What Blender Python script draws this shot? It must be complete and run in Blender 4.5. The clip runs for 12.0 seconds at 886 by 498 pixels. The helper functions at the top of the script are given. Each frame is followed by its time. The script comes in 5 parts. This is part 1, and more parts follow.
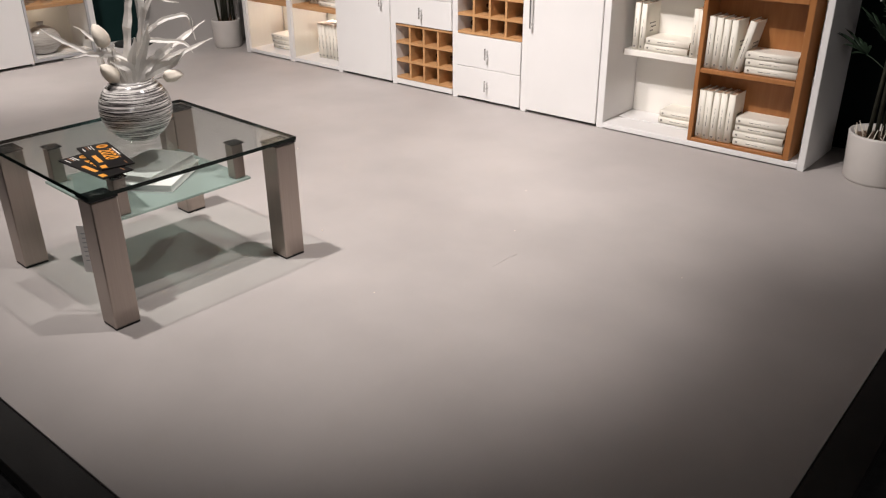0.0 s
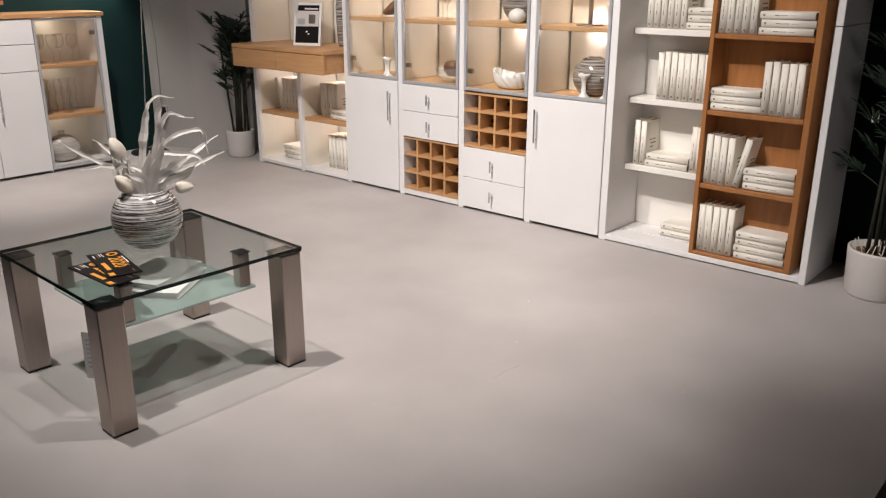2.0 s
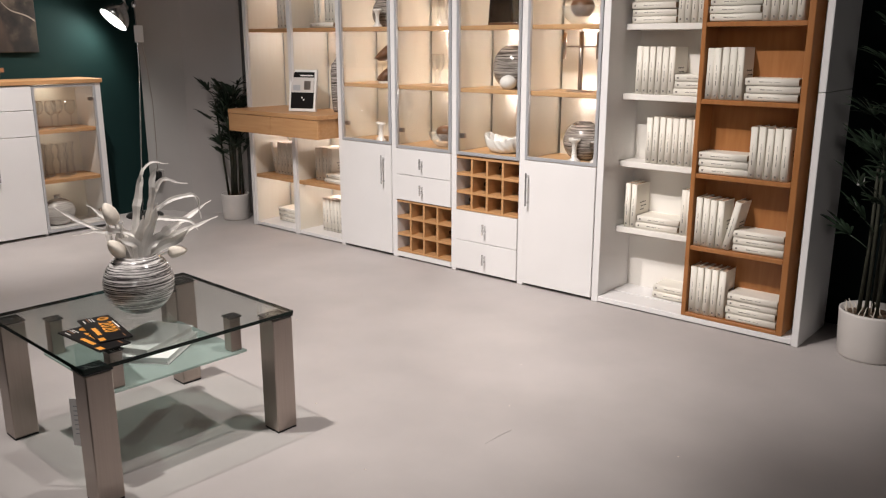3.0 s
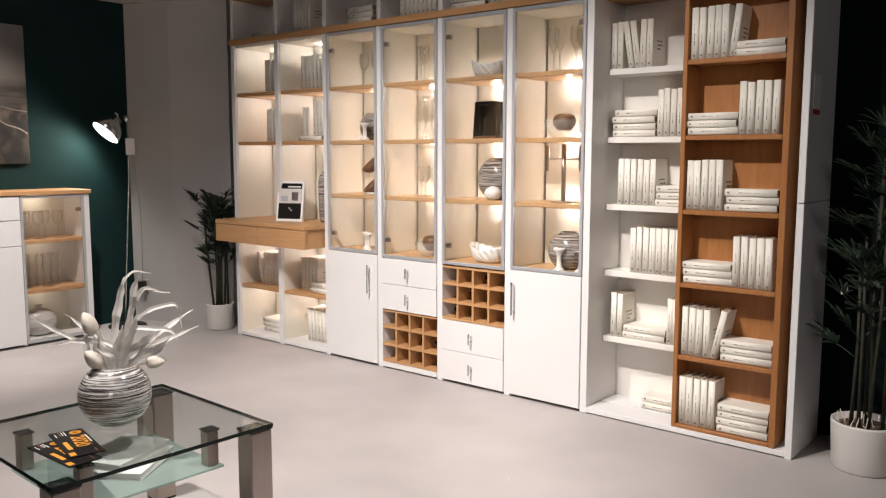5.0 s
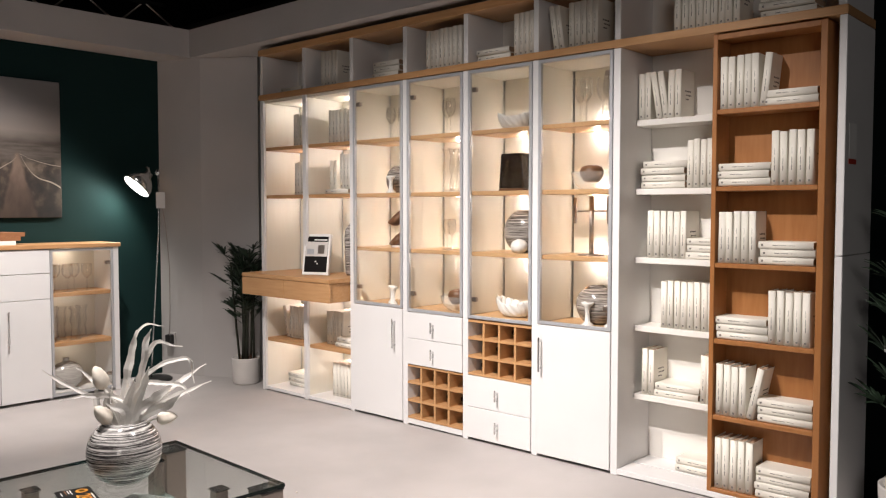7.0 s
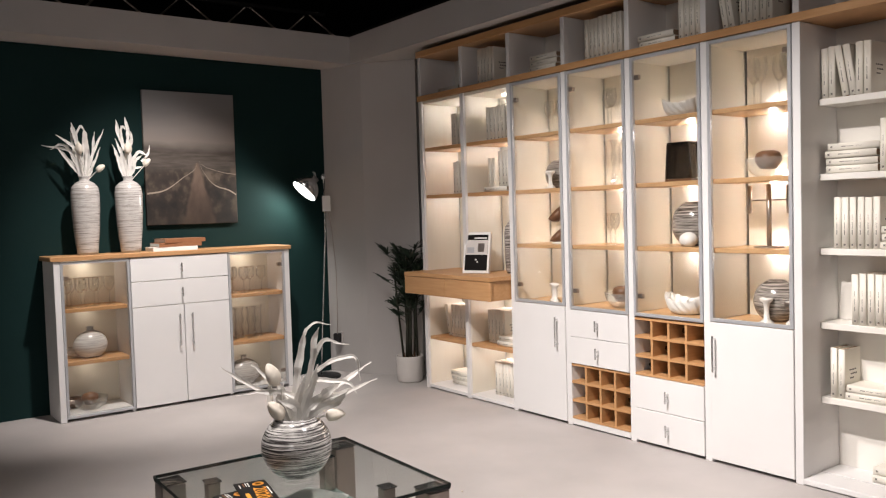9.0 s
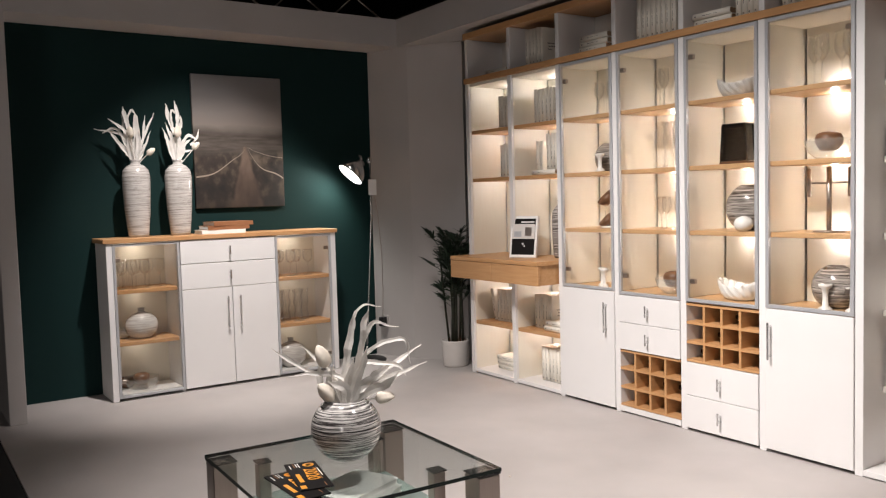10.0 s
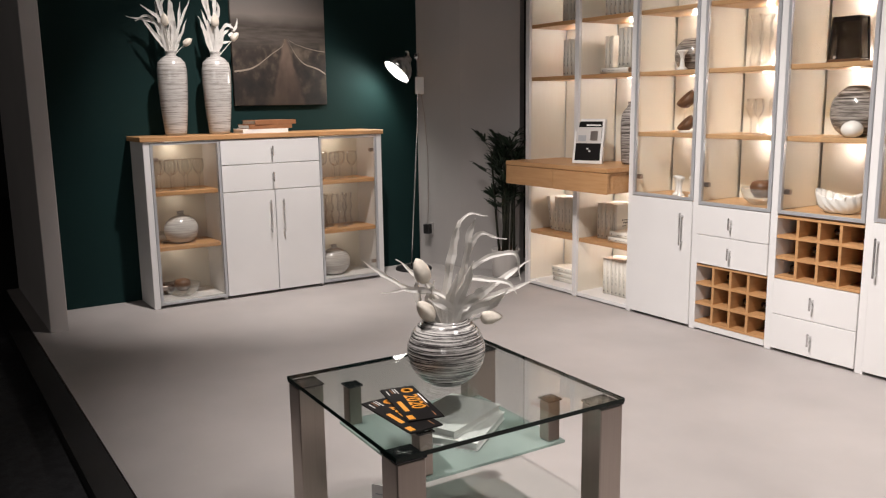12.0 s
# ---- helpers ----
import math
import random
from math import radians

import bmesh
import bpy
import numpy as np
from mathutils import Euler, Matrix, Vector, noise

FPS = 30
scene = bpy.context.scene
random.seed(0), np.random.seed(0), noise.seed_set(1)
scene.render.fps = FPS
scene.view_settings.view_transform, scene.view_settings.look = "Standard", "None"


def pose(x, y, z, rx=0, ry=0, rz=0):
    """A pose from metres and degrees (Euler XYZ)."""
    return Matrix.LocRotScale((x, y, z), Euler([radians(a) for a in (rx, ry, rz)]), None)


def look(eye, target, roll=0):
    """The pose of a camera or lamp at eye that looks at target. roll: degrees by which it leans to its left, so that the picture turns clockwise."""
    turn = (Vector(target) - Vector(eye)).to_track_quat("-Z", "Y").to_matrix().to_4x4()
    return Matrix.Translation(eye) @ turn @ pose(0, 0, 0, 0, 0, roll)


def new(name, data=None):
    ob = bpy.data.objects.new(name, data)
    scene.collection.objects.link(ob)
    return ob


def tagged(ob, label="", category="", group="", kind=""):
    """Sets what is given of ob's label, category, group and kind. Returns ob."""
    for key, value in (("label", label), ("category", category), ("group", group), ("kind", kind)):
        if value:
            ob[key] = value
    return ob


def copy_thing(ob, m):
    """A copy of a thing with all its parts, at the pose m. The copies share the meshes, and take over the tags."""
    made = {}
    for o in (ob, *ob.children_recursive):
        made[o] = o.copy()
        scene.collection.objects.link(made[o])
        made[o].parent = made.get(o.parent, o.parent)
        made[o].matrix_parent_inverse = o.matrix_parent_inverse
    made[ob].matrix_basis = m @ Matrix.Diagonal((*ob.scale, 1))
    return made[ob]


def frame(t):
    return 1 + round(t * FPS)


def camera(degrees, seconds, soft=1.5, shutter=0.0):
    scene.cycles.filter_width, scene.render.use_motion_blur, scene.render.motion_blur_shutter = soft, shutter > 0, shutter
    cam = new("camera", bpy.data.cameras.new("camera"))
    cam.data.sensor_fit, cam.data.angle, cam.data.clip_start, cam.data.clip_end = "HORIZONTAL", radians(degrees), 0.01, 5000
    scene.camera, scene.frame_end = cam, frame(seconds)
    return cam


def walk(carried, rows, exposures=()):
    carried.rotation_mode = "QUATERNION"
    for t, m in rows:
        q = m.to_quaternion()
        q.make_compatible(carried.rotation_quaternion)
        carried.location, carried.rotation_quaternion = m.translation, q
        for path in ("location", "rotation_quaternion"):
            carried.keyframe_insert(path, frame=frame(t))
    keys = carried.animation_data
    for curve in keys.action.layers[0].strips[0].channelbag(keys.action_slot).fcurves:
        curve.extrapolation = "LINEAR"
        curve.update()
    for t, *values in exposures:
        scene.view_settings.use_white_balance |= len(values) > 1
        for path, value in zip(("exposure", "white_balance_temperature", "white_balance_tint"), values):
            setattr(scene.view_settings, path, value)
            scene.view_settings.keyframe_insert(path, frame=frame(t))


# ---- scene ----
cam = camera(56.7, 12.0, soft=1.2)
PATH = [
    (0, (4.596, -3.421, 1.206), (3.435, -2.045, 0.337), -0.4),
    (0.5, (4.606, -3.423, 1.211), (3.427, -2.035, 0.385), -0.3),
    (1, (4.609, -3.426, 1.217), (3.406, -2.025, 0.448), -0.1),
    (1.5, (4.619, -3.425, 1.227), (3.397, -2.008, 0.521), -0.0),
    (2, (4.623, -3.422, 1.233), (3.385, -1.985, 0.6), 0.1),
    (2.5, (4.629, -3.421, 1.239), (3.382, -1.965, 0.668), 0.0),
    (3, (4.637, -3.419, 1.244), (3.38, -1.943, 0.753), 0.0),
    (5, (4.634, -3.4, 1.238), (3.369, -1.868, 1.01), 0.1),
    (5.5, (4.636, -3.378, 1.237), (3.371, -1.84, 1.054), 0.1),
    (6, (4.618, -3.35, 1.227), (3.349, -1.811, 1.088), 0.2),
    (6.5, (4.617, -3.328, 1.226), (3.335, -1.797, 1.113), 0.1),
    (7, (4.621, -3.31, 1.226), (3.285, -1.825, 1.13), -0.0),
    (7.2, (4.62, -3.313, 1.229), (3.255, -1.853, 1.132), -0.2),
    (8.8, (4.566, -3.271, 1.217), (2.984, -2.052, 1.12), -1.7),
    (9, (4.562, -3.27, 1.213), (2.966, -2.068, 1.12), -1.7),
    (9.5, (4.557, -3.264, 1.211), (2.928, -2.109, 1.106), -1.6),
    (10, (4.519, -3.271, 1.201), (2.864, -2.155, 1.076), -1.6),
    (10.5, (4.443, -3.302, 1.2), (2.774, -2.209, 1.052), -1.4),
    (11, (4.303, -3.337, 1.196), (2.643, -2.241, 0.988), -1.1),
    (11.5, (4.214, -3.357, 1.19), (2.564, -2.261, 0.914), -1.0),
    (12, (4.102, -3.345, 1.177), (2.457, -2.264, 0.825), -0.8),
]
walk(cam, [(t, look(eye, target, roll)) for t, eye, target, roll in PATH],
     exposures=((0.0, -0.03), (1.5, -0.12), (3.0, -0.14), (5.0, 0.10), (6.0, 0.18), (7.0, 0.20), (9.0, 0.10), (10.5, 0.05), (11.0, -0.06), (12.0, -0.13)))

# ---------------------------------------------------------------- light
world = bpy.data.worlds.new("hall")
world.use_nodes = True
scene.world = world
bg = world.node_tree.nodes["Background"]
bg.inputs[0].default_value = (0.9, 0.92, 1.0, 1)
bg.inputs[1].default_value = 0.014


SPOTS = []


def spot(name, eye, target, watts, colour, angle=60, blend=0.6, radius=0.06):
    data = bpy.data.lights.new(name, "SPOT")
    data.energy, data.color, data.spot_size, data.spot_blend, data.shadow_soft_size = watts, colour, radians(angle), blend, radius
    ob = new(name, data)
    ob.matrix_world = look(eye, target)
    SPOTS.append((name, ob.matrix_world.copy()))
    return ob


def bulb(name, place, watts, colour, radius=0.015):
    data = bpy.data.lights.new(name, "POINT")
    data.energy, data.color, data.shadow_soft_size = watts, colour, radius
    ob = new(name, data)
    ob.location = place
    return ob


NEUTRAL = (1.0, 0.918, 0.882)
WARM = (1.0, 0.925, 0.92)
# hall spotlights on the truss above the stand
for x, aim, high, watts, wide in ((2.25, 0.88, 0.46, 290, 42), (2.40, 1.85, 0.66, 205, 46), (2.60, 3.12, 0.56, 440, 43)):
    spot("truss_spot", (x, -2.80, 3.5), (aim, 0.0, high), watts, NEUTRAL, wide, 0.85, 0.035)
spot("truss_spot", (2.0, -2.60, 3.7), (1.98, -1.08, 0.0), 580, NEUTRAL, 71, 1.0)
spot("truss_spot", (3.75, -1.3, 3.7), (2.68, -1.62, 0.0), 350, NEUTRAL, 43, 1.0)
spot("truss_spot", (0.75, -1.68, 3.5), (-0.85, -1.45, 0.44), 600, NEUTRAL, 49, 1.0)

# fill light added far behind the camera; no such lamp is known there
hall = new("hall_fill", bpy.data.lights.new("hall_fill", "AREA"))
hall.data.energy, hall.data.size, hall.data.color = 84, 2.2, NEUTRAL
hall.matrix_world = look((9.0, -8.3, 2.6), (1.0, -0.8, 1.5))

# ---------------------------------------------------------------- materials


def material(name, colour, rough=0.5, metal=0.0, vary=0.06, scale=6.0, stretch=(1, 1, 1), bump=0.02, fine=120.0, second=None, coat=0.0, island=0.0, gloss=0.5):
    m = bpy.data.materials.new(name)
    m.use_nodes = True
    nt = m.node_tree
    n, l = nt.nodes, nt.links
    b = n["Principled BSDF"]
    b.inputs["Roughness"].default_value, b.inputs["Metallic"].default_value = rough, metal
    b.inputs["Coat Weight"].default_value = coat
    tc = n.new("ShaderNodeTexCoord")
    mp = n.new("ShaderNodeMapping")
    mp.inputs["Scale"].default_value = stretch
    l.new(tc.outputs["Object"], mp.inputs[0])
    big = n.new("ShaderNodeTexNoise")
    big.inputs["Scale"].default_value, big.inputs["Detail"].default_value = scale, 6
    l.new(mp.outputs[0], big.inputs[0])
    ramp = n.new("ShaderNodeValToRGB")
    lo = second or tuple(c * (1 - vary * 2) for c in colour)
    hi = colour if second else tuple(min(1, c * (1 + vary)) for c in colour)
    ramp.color_ramp.elements[0].position, ramp.color_ramp.elements[1].position = 0.32, 0.68
    ramp.color_ramp.elements[0].color, ramp.color_ramp.elements[1].color = (*lo, 1), (*hi, 1)
    l.new(big.outputs[0], ramp.inputs[0])
    out = ramp.outputs[0]
    if island:
        info = n.new("ShaderNodeObjectInfo")
        hsv = n.new("ShaderNodeHueSaturation")
        rng = n.new("ShaderNodeMapRange")
        rng.inputs[3].default_value, rng.inputs[4].default_value = 1 - island, 1 + island * 0.4
        l.new(info.outputs["Random"], rng.inputs[0])
        l.new(rng.outputs[0], hsv.inputs["Value"])
        l.new(out, hsv.inputs["Color"])
        out = hsv.outputs[0]
    l.new(out, b.inputs["Base Color"])
    small = n.new("ShaderNodeTexNoise")
    small.inputs["Scale"].default_value, small.inputs["Detail"].default_value = fine, 3
    l.new(mp.outputs[0], small.inputs[0])
    if bump:
        bp = n.new("ShaderNodeBump")
        bp.inputs["Strength"].default_value, bp.inputs["Distance"].default_value = bump * 5, 0.002
        l.new(small.outputs[0], bp.inputs["Height"])
        l.new(bp.outputs[0], b.inputs["Normal"])
    rr = n.new("ShaderNodeMapRange")
    rr.inputs[3].default_value, rr.inputs[4].default_value = max(0.02, rough - 0.06), min(1, rough + 0.08)
    l.new(big.outputs[0], rr.inputs[0])
    l.new(rr.outputs[0], b.inputs["Roughness"])
    b.inputs["Specular IOR Level"].default_value = gloss
    return m


def glass(name, tint, ior=1.45, rough=0.0, cloud=0.0, grazing=0.9):
    m = bpy.data.materials.new(name)
    m.use_nodes = True
    n, l = m.node_tree.nodes, m.node_tree.links
    n.remove(n["Principled BSDF"])
    out = n["Material Output"]
    tr, gl, mx, fr = n.new("ShaderNodeBsdfTransparent"), n.new("ShaderNodeBsdfGlossy"), n.new("ShaderNodeMixShader"), n.new("ShaderNodeLayerWeight")
    tr.inputs[0].default_value = (*tint, 1)
    gl.inputs["Roughness"].default_value = rough
    fr.inputs[0].default_value = 0.5
    pw, rg = n.new("ShaderNodeMath"), n.new("ShaderNodeMapRange")
    pw.operation, pw.inputs[1].default_value = "POWER", 4.5
    rg.inputs[3].default_value, rg.inputs[4].default_value = ((ior - 1) / (ior + 1)) ** 2, grazing
    l.new(fr.outputs["Facing"], pw.inputs[0])
    l.new(pw.outputs[0], rg.inputs[0])
    base = tr.outputs[0]
    if cloud:
        df, mc = n.new("ShaderNodeBsdfDiffuse"), n.new("ShaderNodeMixShader")
        df.inputs[0].default_value = (*tint, 1)
        mc.inputs[0].default_value = cloud
        l.new(base, mc.inputs[1])
        l.new(df.outputs[0], mc.inputs[2])
        base = mc.outputs[0]
    l.new(rg.outputs[0], mx.inputs[0])
    l.new(base, mx.inputs[1])
    l.new(gl.outputs[0], mx.inputs[2])
    l.new(mx.outputs[0], out.inputs[0])
    return m


def crystal(name):
    """Clear drinking-glass: mostly seen through, glossy towards its edges, bending a little of the light."""
    m = glass(name, (0.99, 0.99, 0.985), 1.8, 0.05, 0.0, 0.9)
    n, l = m.node_tree.nodes, m.node_tree.links
    for k in n:
        if k.type == "MATH":
            k.inputs[1].default_value = 2.6
    out = n["Material Output"]
    gl, mx = n.new("ShaderNodeBsdfGlass"), n.new("ShaderNodeMixShader")
    gl.inputs["IOR"].default_value, gl.inputs["Roughness"].default_value = 1.45, 0.0
    mx.inputs[0].default_value = 0.14
    l.new(out.inputs[0].links[0].from_socket, mx.inputs[1])
    l.new(gl.outputs[0], mx.inputs[2])
    l.new(mx.outputs[0], out.inputs[0])
    return m


def glow(name, colour, strength):
    m = bpy.data.materials.new(name)
    m.use_nodes = True
    b = m.node_tree.nodes["Principled BSDF"]
    b.inputs["Base Color"].default_value = (*colour, 1)
    b.inputs["Emission Color"].default_value = (*colour, 1)
    b.inputs["Emission Strength"].default_value = strength
    return m


def striped(name, light, dark, lines=45.0, low=0.42, high=0.6, tone=0.35):
    """Glazed ceramic with uneven brushed bands round it."""
    m = material(name, light, 0.18, vary=0.03, coat=0.4, bump=0.0)
    n, l = m.node_tree.nodes, m.node_tree.links
    b = n["Principled BSDF"]
    tc, mp, nz, rp = n.new("ShaderNodeTexCoord"), n.new("ShaderNodeMapping"), n.new("ShaderNodeTexNoise"), n.new("ShaderNodeValToRGB")
    mp.inputs["Scale"].default_value = (3.2, 3.2, lines)
    nz.inputs["Scale"].default_value, nz.inputs["Detail"].default_value, nz.inputs["Roughness"].default_value = 2.2, 6, 0.72
    e = rp.color_ramp.elements
    e[0].position, e[1].position = low, high
    e[0].color, e[1].color = (*dark, 1), (*light, 1)
    e.new((low + high) / 2).color = (*[tone * a + (1 - tone) * c for a, c in zip(light, dark)], 1)
    l.new(tc.outputs["Object"], mp.inputs[0])
    l.new(mp.outputs[0], nz.inputs[0])
    l.new(nz.outputs[0], rp.inputs[0])
    l.new(rp.outputs[0], b.inputs["Base Color"])
    return m


FLOOR = material("floor_grey", (0.425, 0.396, 0.382), 0.62, vary=0.045, scale=2.6, bump=0.03, fine=260)
BLACK_EDGE = material("black_edging", (0.012, 0.011, 0.011), 0.6, vary=0.2)
DARK_FLOOR = material("dark_carpet", (0.03, 0.03, 0.033), 0.95, vary=0.2, scale=30, bump=0.2)
HALL = material("hall_dark", (0.03, 0.027, 0.026), 0.9, vary=0.2, scale=1.0)
GREEN = material("green_wall_paint", (0.0040, 0.0215, 0.0208), 0.75, vary=0.05, scale=2.0, bump=0.03, fine=300, gloss=0.2)
GREY_WALL = material("pale_grey_wall_paint", (0.50, 0.475, 0.46), 0.8, vary=0.03, scale=2.0, bump=0.03, fine=300)
WHITE = material("white_lacquer", (0.735, 0.726, 0.718), 0.42, vary=0.015, scale=3.0, bump=0.004)
CARCASS = material("white_melamine", (0.79, 0.765, 0.715), 0.5, vary=0.02, scale=3.0, bump=0.006)
OAK = material("oak_veneer", (0.52, 0.295, 0.135), 0.42, scale=5.0, stretch=(1.2, 9, 14), second=(0.455, 0.240, 0.100), bump=0.02, fine=60)
OAK_Y = material("oak_veneer_cross", (0.52, 0.295, 0.135), 0.42, scale=5.0, stretch=(9, 1.2, 14), second=(0.455, 0.240, 0.100), bump=0.02, fine=60)
# same oak, lightened in colour for the brightly lit display cabinets
LIT_OAK = material("lit_oak_veneer", (0.60, 0.385, 0.205), 0.42, scale=5.0, stretch=(1.2, 9, 14), second=(0.54, 0.325, 0.160), bump=0.02, fine=60)
BEECH = material("beech_veneer", (0.375, 0.160, 0.050), 0.42, scale=5.0, stretch=(10, 10, 1.2), second=(0.315, 0.125, 0.035), bump=0.02, fine=60)
MAPLE = material("pale_maple_veneer", (0.765, 0.73, 0.635), 0.42, scale=5.0, stretch=(9, 9, 1.0), second=(0.75, 0.707, 0.609), bump=0.01, fine=60)
ALU = material("brushed_aluminium", (0.50, 0.51, 0.53), 0.45, 0.45, vary=0.05, scale=30, stretch=(20, 20, 1))
STEEL = material("brushed_steel", (0.43, 0.37, 0.33), 0.34, 0.95, vary=0.025, scale=14, stretch=(14, 14, 0.4), bump=0.01)
CHROME = material("chrome", (0.74, 0.74, 0.74), 0.2, 0.9, vary=0.02)
RUBBER = material("black_plastic", (0.012, 0.012, 0.012), 0.5, vary=0.1)
PANE = glass("clear_pane", (0.97, 0.97, 0.96), 1.35)
TABLE_GLASS = glass("green_tinted_glass", (0.925, 0.95, 0.94), 1.5)
GLASS_EDGE = glass("dark_glass_edge", (0.02, 0.05, 0.042), 1.5, 0.05, 0.2, 0.4)
FROSTED = glass("frosted_glass", (0.63, 0.735, 0.70), 1.4, 0.25, 0.36)
CRYSTAL = crystal("stemware_glass")
DUSKY = glass("smoked_lantern_glass", (0.22, 0.20, 0.185), 1.8, 0.02, 0.03)
SMOKE = glass("bowl_glass", (0.9, 0.9, 0.88), 1.45, 0.05, 0.22)
COVER = material("cream_book_cover", (0.81, 0.775, 0.69), 0.5, vary=0.03, scale=8, bump=0.01, island=0.08)
PAGES = material("book_pages", (0.42, 0.29, 0.19), 0.9, vary=0.12, scale=20, stretch=(40, 1, 1))
INK = material("printed_ink", (0.07, 0.065, 0.06), 0.6, vary=0.05)
SPINE_INK = material("faded_spine_ink", (0.24, 0.225, 0.20), 0.6, vary=0.2, scale=60)
# green wall paint darkened in its colour so the right wall looks unlit
WALL_UNLIT = material("unlit_green_wall_paint", (0.0012, 0.0046, 0.0046), 0.8, vary=0.05, scale=2.0, bump=0.03, fine=300, gloss=0.15)
STRIPE = striped("striped_glaze", (0.74, 0.72, 0.69), (0.045, 0.04, 0.04), 150.0, 0.455, 0.575, 0.42)
PALE_STRIPE = striped("pale_striped_glaze", (0.56, 0.535, 0.51), (0.26, 0.24, 0.22), 95.0, 0.38, 0.54, 0.55)
BROWN_STRIPE = striped("brown_striped_glaze", (0.50, 0.46, 0.43), (0.07, 0.058, 0.05), 85.0, 0.42, 0.60, 0.5)
PAPER = material("white_dried_flower", (0.92, 0.895, 0.855), 0.75, vary=0.05, scale=30, stretch=(1, 1, 1), bump=0.08)
nt = PAPER.node_tree
shine, through_light = nt.nodes.new("ShaderNodeMixShader"), nt.nodes.new("ShaderNodeBsdfTranslucent")
through_light.inputs[0].default_value = (0.86, 0.83, 0.78, 1)
shine.inputs[0].default_value = 0.22
nt.links.new(nt.nodes["Principled BSDF"].outputs[0], shine.inputs[1])
nt.links.new(through_light.outputs[0], shine.inputs[2])
nt.links.new(shine.outputs[0], nt.nodes["Material Output"].inputs[0])
BUD = material("cream_tulip_head", (0.80, 0.73, 0.63), 0.8, vary=0.08, scale=40, bump=0.1)
PORCELAIN = material("white_porcelain", (0.82, 0.81, 0.79), 0.2, vary=0.01, bump=0.0, coat=0.3)
POT = material("white_ceramic_pot", (0.66, 0.63, 0.60), 0.45, vary=0.03)
SOIL = material("dry_soil", (0.14, 0.09, 0.055), 0.95, vary=0.3, scale=60, bump=0.3)
LEAF = material("palm_leaf", (0.024, 0.046, 0.024), 0.5, vary=0.25, scale=14, island=0.2)
CANE = material("palm_cane", (0.028, 0.030, 0.017), 0.7, vary=0.25, scale=30)
WALNUT = material("dark_wood", (0.16, 0.075, 0.035), 0.45, vary=0.2, scale=8, stretch=(2, 2, 9))
BLACK_GLAZE = material("black_glaze", (0.012, 0.012, 0.013), 0.1, vary=0.1, coat=0.6, bump=0)
BOTTLE = material("dark_bottle_glass", (0.018, 0.008, 0.008), 0.1, vary=0.2, bump=0)
BROWN_BOOK = material("brown_cloth_cover", (0.30, 0.13, 0.055), 0.7, vary=0.06, scale=20)
WHITE_PAPER = material("white_paper", (0.84, 0.83, 0.81), 0.7, vary=0.02)
FLYER = material("black_flyer", (0.012, 0.011, 0.011), 0.55, vary=0.1, bump=0, gloss=0.1)
YELLOW = material("amber_print", (0.80, 0.33, 0.03), 0.45, vary=0.05, bump=0)
RED = material("red_print", (0.5, 0.05, 0.03), 0.5, vary=0.05, bump=0)
LED = glow("led_face", (1.0, 0.86, 0.66), 6.0)
LAMP_FACE = glow("lamp_face", (1.0, 0.98, 0.93), 9.0)

# ---------------------------------------------------------------- mesh helpers


def box(bm, x0, x1, y0, y1, z0, z1, bevel=0.0):
    vs = [bm.verts.new((x, y, z)) for z in (z0, z1) for y in (y0, y1) for x in (x0, x1)]
    fs = [bm.faces.new([vs[i] for i in q]) for q in ((0, 2, 3, 1), (4, 5, 7, 6), (0, 1, 5, 4), (2, 6, 7, 3), (0, 4, 6, 2), (1, 3, 7, 5))]
    if bevel:
        edges = {e for f in fs for e in f.edges}
        bmesh.ops.bevel(bm, geom=list(edges), offset=bevel, segments=1, affect="EDGES")
    return bm


def slab(x0, x1, y0, y1, z0, z1, bevel=0.0015):
    return box(bmesh.new(), x0, x1, y0, y1, z0, z1, bevel)


def lathe(profile, steps=32, sx=1.0, sy=1.0, cap=True, ribs=0, depth=0.0, twist=0.0):
    bm = bmesh.new()
    rings = []
    for j, (r, z) in enumerate(profile):
        ring = []
        for i in range(steps):
            a = 2 * math.pi * i / steps
            k = 1 + (depth * math.cos(ribs * a + twist * j) if ribs else 0)
            ring.append(bm.verts.new((sx * r * k * math.cos(a), sy * r * k * math.sin(a), z)))
        rings.append(ring)
    for p, q in zip(rings, rings[1:]):
        for i in range(steps):
            f = bm.faces.new((p[i], p[(i + 1) % steps], q[(i + 1) % steps], q[i]))
            f.smooth = True
    if cap:
        if profile[0][0] > 0.002:
            bm.faces.new(rings[0][::-1])
        if profile[-1][0] > 0.002:
            bm.faces.new(rings[-1])
    return bm


def tube(bm, points, radius, steps=8, taper=1.0):
    pts = [Vector(p) for p in points]
    rings = []
    for i, p in enumerate(pts):
        d = (pts[min(i + 1, len(pts) - 1)] - pts[max(i - 1, 0)]).normalized()
        u = d.orthogonal().normalized()
        v = d.cross(u)
        r = radius * (1 + (taper - 1) * i / max(1, len(pts) - 1))
        rings.append([bm.verts.new(p + r * (math.cos(2 * math.pi * k / steps) * u + math.sin(2 * math.pi * k / steps) * v)) for k in range(steps)])
    # keep each ring's start next to the last one's
    for a, b in zip(rings, rings[1:]):
        best = min(range(steps), key=lambda s: sum((a[k].co - b[(k + s) % steps].co).length for k in range(steps)))
        b[:] = b[best:] + b[:best]
        for k in range(steps):
            f = bm.faces.new((a[k], a[(k + 1) % steps], b[(k + 1) % steps], b[k]))
            f.smooth = True
    bm.faces.new(rings[0][::-1])
    bm.faces.new(rings[-1])
    return bm


